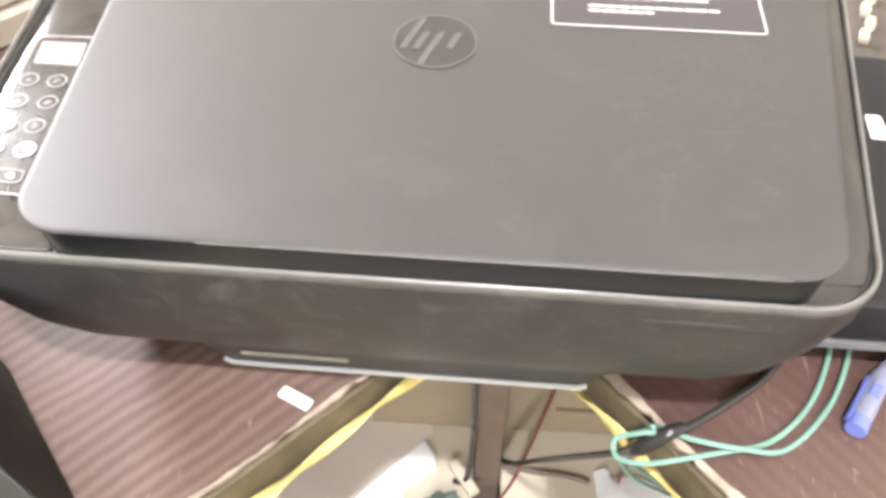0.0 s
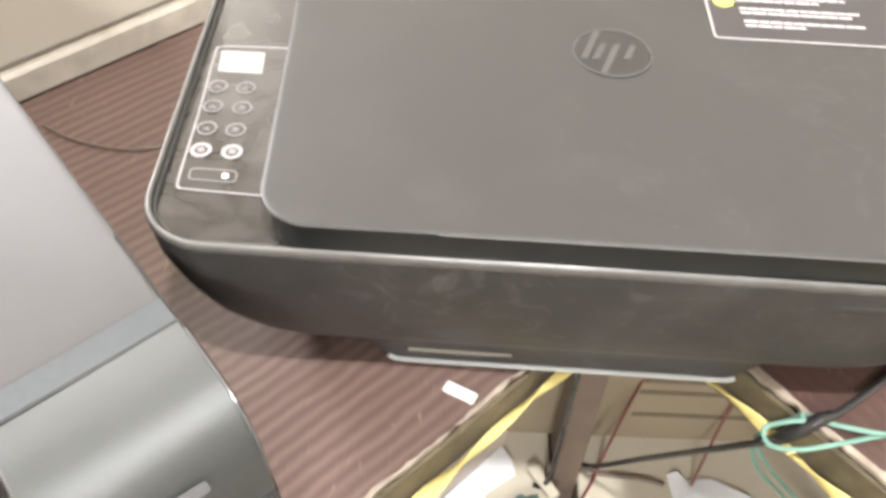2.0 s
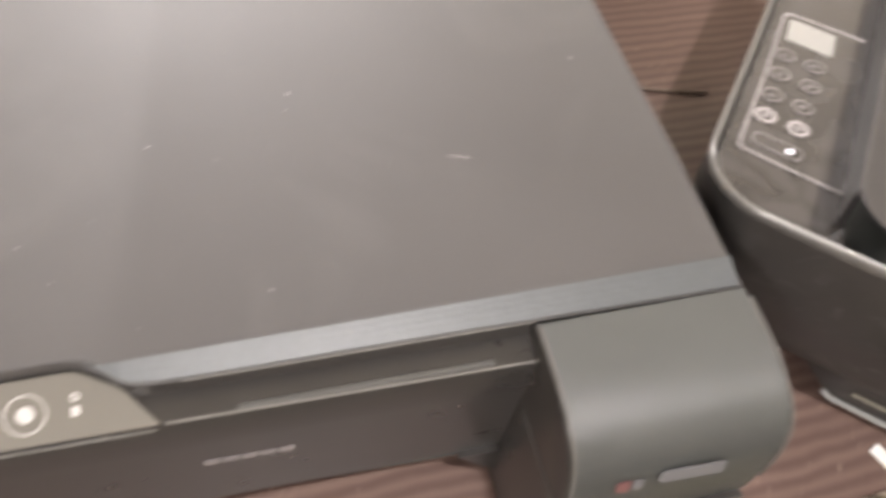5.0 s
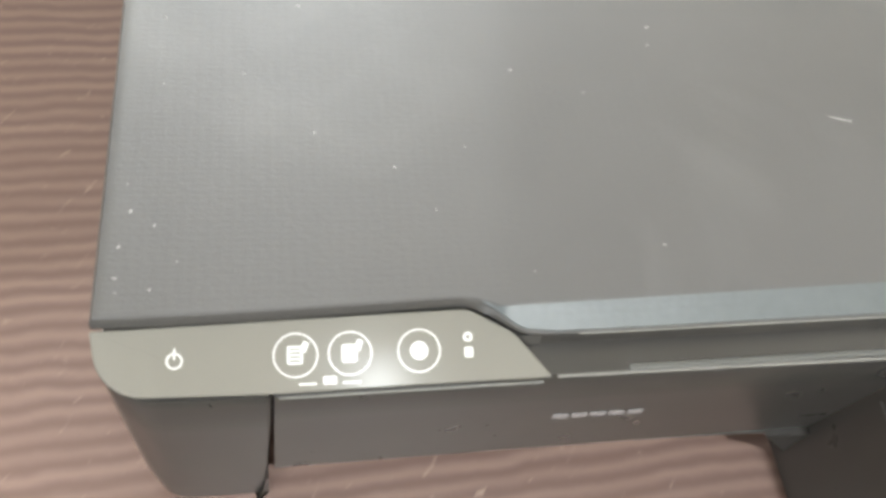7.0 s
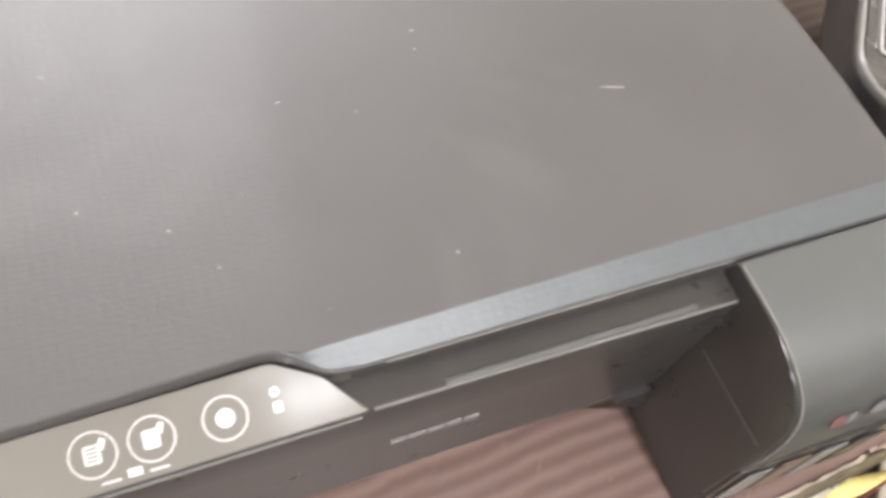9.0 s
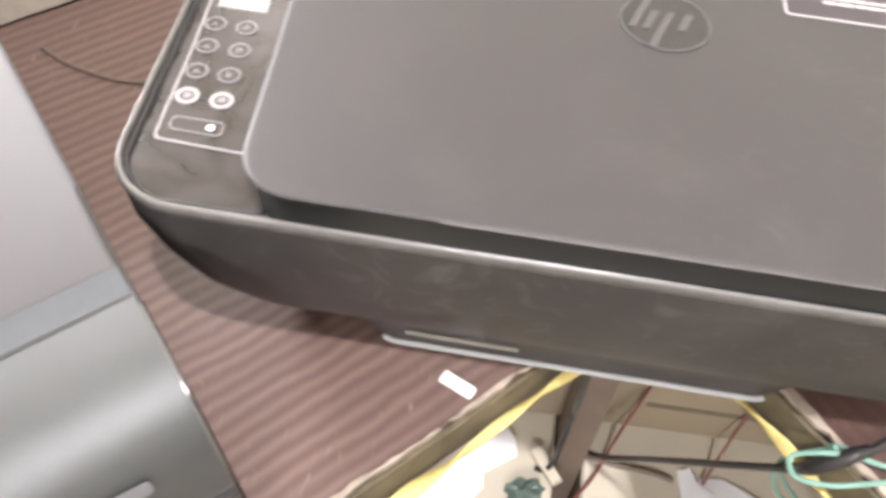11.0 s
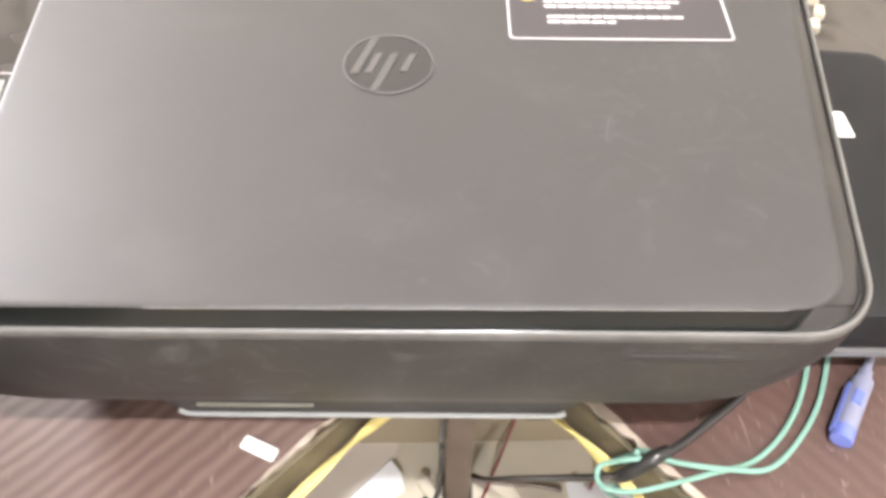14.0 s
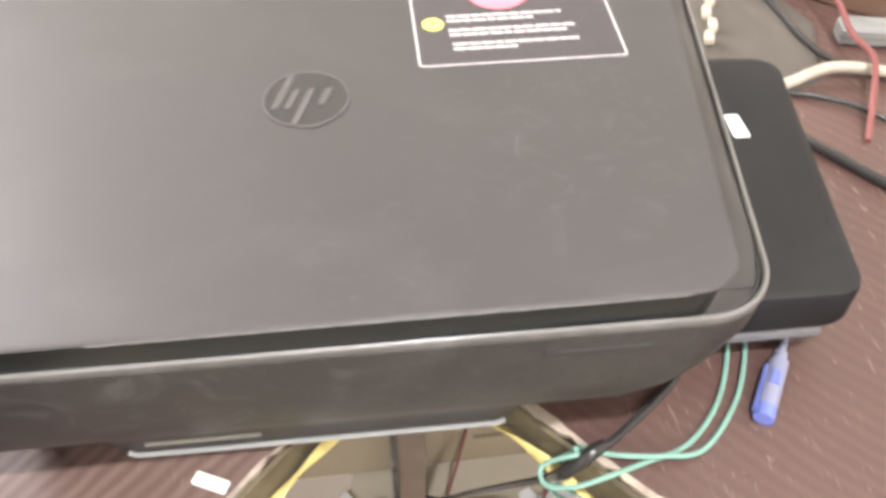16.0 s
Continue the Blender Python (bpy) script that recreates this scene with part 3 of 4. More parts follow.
for x, y, ln, an in ((0.005, 0.2375, 0.008, -35), (0.117, 0.268, 0.010, -40), (0.063, 0.315, 0.016, 78), (0.073, 0.325, 0.005, -30), (0.1225, 0.326, 0.012, -55), (0.073, 0.272, 0.007, 10), (0.102, 0.293, 0.006, 60), (-0.017, 0.231, 0.002, 0)):
    q = part("scuff", tube([(-ln / 2, -0.0006, 0), (0, 0.0006, 0), (ln / 2, -0.0006, 0)], 0.0009, n=8, steps=4, flat=0.12), SCUFFM, lid)
    q.matrix_basis = pose(x - HB.x, y - HB.y, hz(0.9140), 0, 0, an)
part("lid_edge", tube([(x - HB.x, 0.2179 + 0.0015 * (x + 0.2012) / 0.3422 - HB.y, hz(0.9128)) for x in (-0.12, -0.07, 0.02, 0.118)], 0.00035, n=8, steps=4), RIM, lid, "thin pale edge line")
SIDE = [Vector((p[0] - HB.x, p[1] - HB.y)) for p in ((-0.2006, 0.243), (-0.1925, 0.243), (-0.2085, 0.500), (-0.2180, 0.500))]
part("lid_side", loft([(SIDE, hz(0.8880)), (SIDE, hz(0.9125))]), LID, lid, "charcoal side wall of the lid")
# round badge drawn as plain shapes
ZL = hz(0.9140)
bc = H((-0.0355, 0.358))[0]
badge = part("badge", slab(disc(bc.x, bc.y, 0.0205, 40), ZL - 0.0005, ZL + 0.0004, 0.0003), LOGO, lid, "glossy round badge")
part("badge_ring", ring(bc.x, bc.y, 0.0205, 0.0214, ZL - 0.0004, ZL + 0.0007, n=40), DIMSTRIP, badge)


def slanted(x, y0, y1, w, slope=0.33):
    return [Vector((bc.x + x + slope * y0, bc.y + y0)), Vector((bc.x + x + w + slope * y0, bc.y + y0)),
            Vector((bc.x + x + w + slope * y1, bc.y + y1)), Vector((bc.x + x + slope * y1, bc.y + y1))]


for x, y0, y1, w in ((-0.0150, -0.0075, 0.0185, 0.0036), (-0.0085, -0.0075, 0.0070, 0.0036), (-0.0012, -0.0195, 0.0070, 0.0036), (0.0075, -0.0060, 0.0070, 0.0036)):
    part("badge_bar", slab(slanted(x, y0, y1, w), ZL + 0.0001, ZL + 0.0009, 0.0002), LOGOBAR, badge)

# warning sticker: frame, yellow and red marks, bars for unreadable lines
ST = pose(0.0222 - HB.x, 0.3775 - HB.y, ZL, 0, 0, 0.1)


def st(loop, z0, z1):
    bm = slab(loop, z0, z1, 0.00005)
    bm.transform(ST)
    return bm


sticker = part("warning_sticker", st(rect(0, 0, 0.110, 0.088, 0.003), 0.0001, 0.0003), STICKER, lid, "black warning sticker with white border")
fo = rect(0.0, 0.0, 0.110, 0.088, 0.003)
fi = inset(fo, 0.0011)
fb = loft([(fo, 0.0003), (fo, 0.0005), (fi, 0.0005), (fi, 0.0003)], bottom=False, top=False)
fb.transform(ST)
part("border", fb, PRINT, sticker, "white printed border")
part("yellow_mark", st(disc(0.0108, 0.0375, 0.0058), 0.0003, 0.0005), YELLOW, sticker, "yellow round caution mark")
part("caution_bar", st(rect(0.0104, 0.0365, 0.0112, 0.0402), 0.0005, 0.0006), STICKER, sticker)
part("red_mark", st(disc(0.050, 0.0665, 0.0175), 0.0003, 0.0005), PINK, sticker, "red round prohibition mark")
for x0, y, w in ((0.0185, 0.0430, 0.064), (0.0185, 0.0388, 0.048), (0.0188, 0.0300, 0.070), (0.0188, 0.0258, 0.066), (0.0196, 0.0172, 0.068), (0.0196, 0.0130, 0.034)):
    x = x0
    k = 0
    while x < x0 + w - 0.002:
        ln = 0.0045 + 0.0035 * ((k * 7 + int(y * 9000)) % 5) / 4
        ln = min(ln, x0 + w - x)
        part("text_bar", st(rect(x, y, x + ln, y + 0.0022), 0.0003, 0.00045), PRINT, sticker)
        x += ln + 0.0007
        k += 1

# control panel beside the lid
ZP = hz(0.8877)
panel = part("control_panel", slab(rpoly(H((-0.2545, 0.2600), (-0.1985, 0.2585), (-0.2125, 0.381), (-0.2605, 0.3785)), 0.006, 5), ZP, ZP + 0.0004, 0.0001), GLOSS, hp, "glossy black control panel with pale outline")
ol = [(p.x, p.y, ZP + 0.0005) for p in H((-0.1985, 0.2590), (-0.246, 0.2608), (-0.2505, 0.2625), (-0.2520, 0.268), (-0.2545, 0.32), (-0.2580, 0.372), (-0.2570, 0.3768), (-0.252, 0.3788), (-0.2145, 0.3805))]
part("outline", tube(ol, 0.0006, n=6, steps=5, flat=0.5), PANELPRINT, panel, "pale printed outline")
part("display", slab(rpoly(H((-0.2525, 0.3545), (-0.2275, 0.3545), (-0.2295, 0.3745), (-0.2548, 0.3740)), 0.001, 3), ZP + 0.0004, ZP + 0.0008, 0.0001), LCD, panel, "bright small display")
k = 0
for (xl, xr, y) in ((-0.2492, -0.2338, 0.341), (-0.2480, -0.2322, 0.324), (-0.2470, -0.2318, 0.306), (-0.2460, -0.2300, 0.289)):
    for x in (xl, xr):
        p = H((x, y))[0]
        low = y < 0.295
        bt = part("button", slab(disc(p.x, p.y, 0.0052), ZP + 0.0004, ZP + 0.0009, 0.0002), GLOSS, panel)
        part("ring_print", ring(p.x, p.y, 0.0034 if low else 0.0044, 0.0055 if low else 0.0053, ZP + 0.0008, ZP + 0.0011), PANELPRINT if low else PRINTDIM, bt)
        if low:
            part("icon", slab(disc(p.x, p.y + 0.0003, 0.0022, 12), ZP + 0.0009, ZP + 0.0011, 0.00005), PRINTDIM, bt)
        for q in range(0 if low else 2 + k % 2):
            part("icon", slab(rect(p.x - 0.0020 + 0.0006 * (q % 2), p.y - 0.0014 + 0.0013 * q, p.x + 0.0018 - 0.0009 * ((q + k) % 2), p.y - 0.0007 + 0.0013 * q), ZP + 0.0009, ZP + 0.0011, 0.00005), PRINTDIM, bt)
        k += 1
pw = rpoly(H((-0.2475, 0.2672), (-0.2232, 0.2665), (-0.2240, 0.2755), (-0.2480, 0.2758)), 0.003, 5)
pb = part("power_button", slab(pw, ZP + 0.0004, ZP + 0.0008, 0.0002), GLOSS, panel)
fi = inset(pw, 0.0007)
part("ring_print", loft([(pw, ZP + 0.0006), (pw, ZP + 0.001), (fi, ZP + 0.001), (fi, ZP + 0.0006)], bottom=False, top=False), PRINTDIM, pb)
p = H((-0.2295, 0.2711))[0]
part("power_led", slab(disc(p.x, p.y, 0.0017, 16), ZP + 0.0008, ZP + 0.0013, 0.0002), LEDM, pb, "lit bluish-white light")

# model plate on the front: unreadable, drawn as bars
plate = part("model_plate", slab(rect(0.058 - HB.x, 0.001, 0.118 - HB.x, 0.0075, 0.0025), 0.0, 0.0004, 0.0003), SHELL, hp, "small sunken name plate")
plate.matrix_basis = pose(0.0035, 0.2218 - HB.y, hz(0.8725), 86, 0, 0)
for i in range(5):
    q = part("text_bar", slab(rect(0.064 - HB.x + i * 0.0085, 0.0042, 0.064 - HB.x + i * 0.0085 + 0.0078, 0.0049), 0.0004, 0.0006, 0.0001), DIMSTRIP, plate)

# paper flap in the middle of the front, with a pale lower lip
fl = bmesh.new()
prof = [(0.2400, 0.822), (0.2440, 0.803), (0.2522, 0.786), (0.2585, 0.7705), (0.2605, 0.7560), (0.2660, 0.7560), (0.2680, 0.772), (0.2620, 0.788), (0.2540, 0.806), (0.2500, 0.824)]
secs = []
for x, lift, back in ((-0.168, 0.017, 0.006), (-0.152, 0.005, 0.001), (-0.144, 0.0, 0.0), (-0.05, 0.0, 0.0), (0.052, 0.0, 0.0), (0.060, 0.005, 0.001), (0.080, 0.018, 0.006)):
    secs.append([(x - HB.x, y - HB.y + back, hz(max(z, 0.756 + lift))) for y, z in prof])
flap = part("paper_flap", loft(secs, fl), SHELL, hp, "black front paper flap")
part("lip", tube([(-0.149 - HB.x, 0.2606 - HB.y, hz(0.7590)), (-0.146 - HB.x, 0.2602 - HB.y, hz(0.7572)), (-0.135 - HB.x, 0.2598 - HB.y, hz(0.7560)), (-0.05 - HB.x, 0.2598 - HB.y, hz(0.7560)), (0.045 - HB.x, 0.2598 - HB.y, hz(0.7560)), (0.054 - HB.x, 0.2600 - HB.y, hz(0.7564)), (0.058 - HB.x, 0.2606 - HB.y, hz(0.7570))], 0.0017, n=10, steps=5), LIP, flap, "pale grey worn lip")
part("finger_slot", tube([(-0.137 - HB.x, 0.2582 - HB.y, hz(0.7692)), (-0.076 - HB.x, 0.2582 - HB.y, hz(0.7692))], 0.0013, n=8, steps=2), SLOT, flap, "pale finger slot edge")

# ink tank box on the side
TO = rpoly(H((0.150, 0.285), (0.262, 0.285), (0.289, 0.50), (0.150, 0.512)), [0.004, 0.018, 0.018, 0.004], 8)
tank = part("ink_tank", loft([(inset(TO, 0.020), hz(0.7515)), (inset(TO, 0.014), hz(0.772)), (inset(TO, 0.003), hz(0.782)), (TO, hz(0.788)), (TO, hz(0.8095)), (inset(TO, 0.0014), hz(0.8135)), (inset(TO, 0.005), hz(0.815)), (inset(TO, 0.008), hz(0.815))]), TANK, hp, "matte black ink tank box")
part("foot_strip", box(0.172 - HB.x, 0.2878 - HB.y, hz(0.7715), 0.247 - HB.x, 0.302 - HB.y, hz(0.7800), 0.0015), TANKLABEL, tank, "pale worn foot strip")
part("tank_sticker", slab(rpoly(H((0.2285, 0.417), (0.2400, 0.4165), (0.2385, 0.439), (0.2290, 0.4395)), 0.0015, 3), hz(0.8151), hz(0.8155), 0.0001), WHITE, tank, "small white sticker")

# ---- the second printer with front tank ----
EP = pose(-0.501, -0.061, TOP, 0, 0, 42.2)
ep = thing("printer", EP, "graphite tank printer with silver touch panel, dusty lid", "printer", "printers on the desk")
W, D = 0.3735, 0.347
ZT = 0.1325


LID_FRONT = ((0.0, 0.0040), (0.02, 0.0042), (0.05, 0.0052), (0.083, 0.0066), (0.104, 0.0077), (0.111, 0.0079), (0.1155, 0.0072), (0.120, 0.0051), (0.1235, 0.0027), (0.127, 0.0003), (0.130, -0.0015),
             (0.1335, -0.0025), (0.14, -0.0030), (0.17, -0.0025), (0.214, -0.0012), (0.28, 0.0004), (W, 0.0026))


def front_y(x):
    """Where the lid's front edge lies at x."""
    for (xa, ya), (xb, yb) in zip(LID_FRONT, LID_FRONT[1:]):
        if x <= xb:
            return ya + (yb - ya) * (x - xa) / (xb - xa)
    return LID_FRONT[-1][1]


def slope_width(x):
    """How wide the sloping front strip is at x."""
    return max(0.0012, 0.0046 + 0.040 * (x - 0.118) - front_y(x)) if x > 0.117 else 0.0012


front = [Vector(p) for p in LID_FRONT]
back = [Vector((W, 0.06)), Vector((W, 0.30)), Vector((W - 0.004, D - 0.004)), Vector((W - 0.012, D)), Vector((0.2, D)), Vector((0.012, D)), Vector((0.004, D - 0.004)), Vector((0, 0.30)), Vector((0, 0.06))]
EL = front + back
nf = len(front)


def lid_sec(top_in, front_in, z_side, z_front):
    """An outline of the lid: the front strip slopes down."""
    out = []
    n = len(EL)
    ins = inset(EL, top_in)
    for i, p in enumerate(EL):
        q = ins[i]
        x = min(max(q.x, top_in), W - top_in)
        if i < nf:
            k = min(1, max(0, (p.x - 0.114) / 0.022))
            k = k * k * (3 - 2 * k)
            y = p.y + (front_in if front_in < 0.006 else slope_width(p.x) + front_in - 0.0105)
            z = z_side + (z_front - z_side) * k
            out.append((x, y, z))
        else:
            out.append((x, q.y, z_side))
    return out


ep_lid = part("lid", loft([lid_sec(0.004, 0.004, 0.1255, 0.1255), lid_sec(0.001, 0.001, 0.1262, 0.1262), lid_sec(0.0, 0.0, 0.1272, 0.1266), lid_sec(0.0, 0.0, 0.1305, 0.1276), lid_sec(0.0008, 0.0006, 0.1320, 0.1282),
                           lid_sec(0.0026, 0.0105, ZT, ZT - 0.0003), lid_sec(0.005, 0.0125, ZT, ZT)]), EPLID, ep, "dark textured scanner lid with dust specks", smooth=25)
# glint along the lid's lower edge, drawn as a pale line
part("lid_edge", tube([(x, front_y(x) - 0.0001, 0.1272) for x in (0.150, 0.19, 0.24, 0.284)], 0.0004, n=6, steps=3), RIM, ep_lid, "thin pale edge line")
part("lid_gap", box(0.003, 0.008, 0.120, W - 0.004, D - 0.006, 0.1275, 0.001), RECESS, ep, "dark gap under the lid")

DUST = [(0.0174, 0.0922), (0.0166, 0.124), (0.0636, 0.1327), (0.0441, 0.0977), (0.0673, 0.0713), (0.1192, 0.066), (0.2003, 0.1167), (0.2026, 0.1267), (0.1057, 0.0392), (0.1829, 0.0245), (0.0085, 0.0499), (0.0174, 0.0341),
        (0.0075, 0.0265), (0.0245, 0.021), (0.007, 0.0156), (0.0076, 0.0107), (0.0171, 0.0115), (0.0101, 0.0394), (0.1683, 0.0918), (0.1415, 0.1025), (0.1353, 0.0153), (0.0935, 0.057), (0.3397, 0.1334)]
for k, (x, y) in enumerate(DUST):
    x, y = 0.0508 + (x - 0.0508) * 1.02, -0.1009 + (y + 0.1009) * 1.02
    a = 0.0003 + 0.0004 * ((k * 7) % 5) / 4
    part("dust_fleck", slab([Vector((x + a * (1 + 0.5 * math.sin(q * 2.3 + k)) * math.cos(q * 1.05), y + a * (1 + 0.5 * math.sin(q * 2.3 + k)) * math.sin(q * 1.05))) for q in range(6)], ZT, ZT + 0.0002, 0.00005), DUSTM, ep_lid)
part("dust_fleck", slab([Vector(p) for p in ((0.2690, 0.0846), (0.2735, 0.0828), (0.2790, 0.0815), (0.2788, 0.0822), (0.2737, 0.0837))], ZT, ZT + 0.0002, 0.00005), DUSTM, ep_lid, "pale scratch")

# ribbed strip along the sloping front of the lid, its sheen partly painted as paler colour
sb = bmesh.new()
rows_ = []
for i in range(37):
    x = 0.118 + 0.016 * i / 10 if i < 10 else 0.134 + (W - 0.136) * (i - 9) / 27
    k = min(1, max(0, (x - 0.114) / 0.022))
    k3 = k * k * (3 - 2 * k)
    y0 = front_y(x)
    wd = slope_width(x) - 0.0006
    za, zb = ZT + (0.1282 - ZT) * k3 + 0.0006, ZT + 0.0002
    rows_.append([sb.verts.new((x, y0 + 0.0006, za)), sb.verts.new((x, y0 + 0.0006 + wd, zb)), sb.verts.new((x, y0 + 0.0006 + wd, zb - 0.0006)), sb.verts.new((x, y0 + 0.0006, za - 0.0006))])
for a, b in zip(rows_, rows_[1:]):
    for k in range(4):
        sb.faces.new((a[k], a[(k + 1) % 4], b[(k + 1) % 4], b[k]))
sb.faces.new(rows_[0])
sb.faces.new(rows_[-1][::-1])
part("sheen_strip", sb, SHEEN, ep_lid, "fine-ribbed lid strip, bluish sheen in its colour")

# body below the lid: block at the back, side columns, front apron
part("body", box(0.002, 0.09, 0.0015, W - 0.002, D - 0.003, 0.1215, 0.003, r=0.01), EPSHELL, ep)
CO = rpoly([(0.0, 0.10), (0.0, -0.0160), (0.052, -0.0160), (0.052, 0.10)], [0.002, 0.0185, 0.002, 0.002], 8)
part("left_column", loft([(inset(CO, 0.006), 0.0015), (inset(CO, 0.003), 0.03), (inset(CO, 0.0006), 0.09), (CO, 0.1115), (inset(CO, 0.001), 0.1150)]), EPSHELL, ep)
def apron_y(x):
    """Where the apron's upper front edge lies at x."""
    return -0.0158 + 0.0166 * (x - 0.03)


ap = [(0.0006, 0.1190), (0.0, 0.1172), (0.0006, 0.095), (0.0030, 0.060), (0.0050, 0.034), (0.0105, 0.0315), (0.0165, 0.034), (0.0185, 0.1262), (0.0130, 0.1250), (0.0115, 0.1200)]
al = [(0.0004, 0.1155), (0.0, 0.1140), (0.0006, 0.095), (0.0030, 0.060), (0.0050, 0.034), (0.0105, 0.0315), (0.0165, 0.034), (0.0180, 0.117), (0.0125, 0.117), (0.0085, 0.117)]
apron = part("front_apron", loft([[(x, y + apron_y(x), z) for y, z in pr] for x, pr in ((0.0525, al), (0.0535, al), (0.10, al), (0.1145, al), (0.1385, ap), (0.20, ap), (0.2825, ap), (0.2832, ap))]), EPSHELL, ep, "dark front apron", smooth=20)
part("handle_strip", tube([(0.168, apron_y(0.168) + 0.0016, 0.1192), (0.266, apron_y(0.266) + 0.0022, 0.1194)], 0.0013, n=8, steps=3, flat=0.6), DIMSTRIP, apron, "pale raised strip")
# specular edges of the apron, painted as two pale lines
part("top_edge", tube([(x, apron_y(x) + 0.0002, 0.1185) for x in (0.143, 0.20, 0.2825)], 0.0006, n=6, steps=3), RIM, apron, "thin pale line holding the edge glint")
part("lower_edge", tube([(x, apron_y(x) - 0.0001, 0.1152) for x in (0.054, 0.09, 0.139)], 0.0005, n=6, steps=3), RIM, apron, "thin pale line holding the edge glint")
part("lower_lip", tube([(0.075, -0.0055, 0.0325), (0.272, -0.0055, 0.0325)], 0.0020, n=8, steps=3), EPCOVER, apron)
for i in range(5):
    bmq = slab([Vector((0.1535 + i * 0.0073, 0)), Vector((0.1595 + i * 0.0073, 0)), Vector((0.1595 + i * 0.0073, 0.0027)), Vector((0.1535 + i * 0.0073, 0.0027))], 0, 0.0005, 0.0001)
    bmq.transform(pose(-0.0012, -0.0151, 0.0775, 85, 0, 0.95))
    part("brand_bar", bmq, PRINTDIM, apron)
part("corner_web", loft([[(0.262, y, 0.034), (0.2838, y, 0.034), (0.2838, y, 0.010)] for y in (-0.010, 0.002)]), EPSHELL, apron)
part("tray_floor", box(0.053, 0.02, 0.0015, 0.283, 0.09, 0.008, 0.002), EPSHELL, ep)

# tilted touch panel
PZ = pose(0, -0.0152, 0.1185, 22, 0, 0)
PO = rpoly([(-0.0008, 0.0204), (0.0020, 0.0005), (0.0480, -0.0003), (0.1415, 0.0012), (0.1290, 0.0160), (0.1140, 0.0240)], [0.0006, 0.0150, 0.004, 0.0006, 0.012, 0.009], 10)
pbm = slab(PO, -0.003, 0.0, 0.0004)
pbm.transform(PZ)
tp = part("touch_panel", pbm, EPPANEL, ep, "semi-gloss pewter touch panel with white icons")


def on_panel(bm):
    bm.transform(PZ)
    return bm


for x in (0.0592, 0.0759, 0.0976):
    bt = part("touch_key", on_panel(ring(x, 0.0112, 0.00645, 0.0069, 0.0, 0.0003)), TOUCHP, tp, "white ring")
    part("icon", on_panel(slab(rect(x - 0.0026, 0.0084, x + 0.0022, 0.0140, 0.0006, 2) if x < 0.09 else disc(x, 0.0112, 0.0029, 18), 0.0001, 0.0003, 0.00005)), TOUCHP, bt)
    if x < 0.09:
        part("icon_corner", on_panel(slab([Vector((x + 0.0012, 0.0128)), Vector((x + 0.0030, 0.0118)), Vector((x + 0.0042, 0.0148)), Vector((x + 0.0026, 0.0156))], 0.0001, 0.0003, 0.00005)), TOUCHP, bt)
    if x < 0.06:
        for q in range(4):
            part("icon_line", on_panel(slab(rect(x - 0.0019, 0.0091 + q * 0.0012, x + 0.0015, 0.0097 + q * 0.0012), 0.0003, 0.0005, 0.00002)), EPPANEL, bt)
pwr = part("power_icon", on_panel(ring(0.0235, 0.0108, 0.0019, 0.0025, 0.0, 0.0003, n=20)), TOUCHP, tp)
part("icon", on_panel(slab(rect(0.0232, 0.0112, 0.0238, 0.0146), 0.0001, 0.0004, 0.00005)), TOUCHP, pwr)
part("drop_light", on_panel(ring(0.1135, 0.0150, 0.0008, 0.0015, 0.0, 0.0003, n=14)), TOUCHP, tp)
part("page_light", on_panel(slab(rect(0.1122, 0.0085, 0.1150, 0.0118, 0.0005, 2), 0.0, 0.0003, 0.00005)), TOUCHP, tp)
for x0, x1 in ((0.060, 0.0655), (0.0675, 0.0715), (0.0735, 0.079)):
    part("bracket_bar", on_panel(slab(rect(x0, 0.0020, x1, 0.0026 if x1 - x0 > 0.005 else 0.0044), 0.0, 0.0003, 0.00005)), TOUCHP, tp)

# rounded tank cover
cp = [(-0.0036, 0.1297), (-0.018, 0.1292), (-0.032, 0.1278), (-0.041, 0.1251), (-0.0495, 0.1206), (-0.0555, 0.1135), (-0.0585, 0.104), (-0.0597, 0.094), (-0.060, 0.080), (-0.060, 0.068), (-0.059, 0.062), (-0.045, 0.060), (0.0, 0.060), (0.08, 0.060), (0.08, 0.119), (-0.0038, 0.119)]
CX0, CX1 = 0.2835, 0.3732
secs = [[(x, (y if y > 0 else y * sy) + (by if j in (0, 15) else 0) + (0.0012 if k in (0, 3) else 0), z - (0.0012 if k in (0, 3) else 0)) for j, (y, z) in enumerate(cp)] for k, (x, sy, by) in enumerate(((CX0, 1.0, 0.0012), (CX0 + 0.0012, 1.0, 0.0012), (CX1 - 0.0012, 0.95, 0.0044), (CX1, 0.95, 0.0044)))]
cover = part("tank_cover", loft(secs), EPCOVER, ep, "rounded graphite ink tank cover")
lp = [(-0.058, 0.0015), (-0.0595, 0.010), (-0.0595, 0.062), (0.09, 0.062), (0.09, 0.0015)]
part("tank_side", loft([[(x, y * k + 0.001, z) for y, z in cp[:10] + [(-0.059, 0.002), (0.08, 0.002), (0.08, 0.112), (0.004, 0.112)]] for x, k in ((CX1 + 0.0002, 0.935), (CX1 + 0.0007, 0.93), (CX1 + 0.0010, 0.92))]), TANK, ep, "dark tank side")
part("tank_wall", loft([[(x, y * k + 0.001, z) for y, z in cp[:10] + [(-0.059, 0.002), (0.08, 0.002), (0.08, 0.112), (0.004, 0.112)]] for x, k in ((CX0 - 0.0007, 0.97), (CX0 - 0.0004, 0.98), (CX0 - 0.0001, 0.985))]), EPSHELL, ep, "dark tank wall")
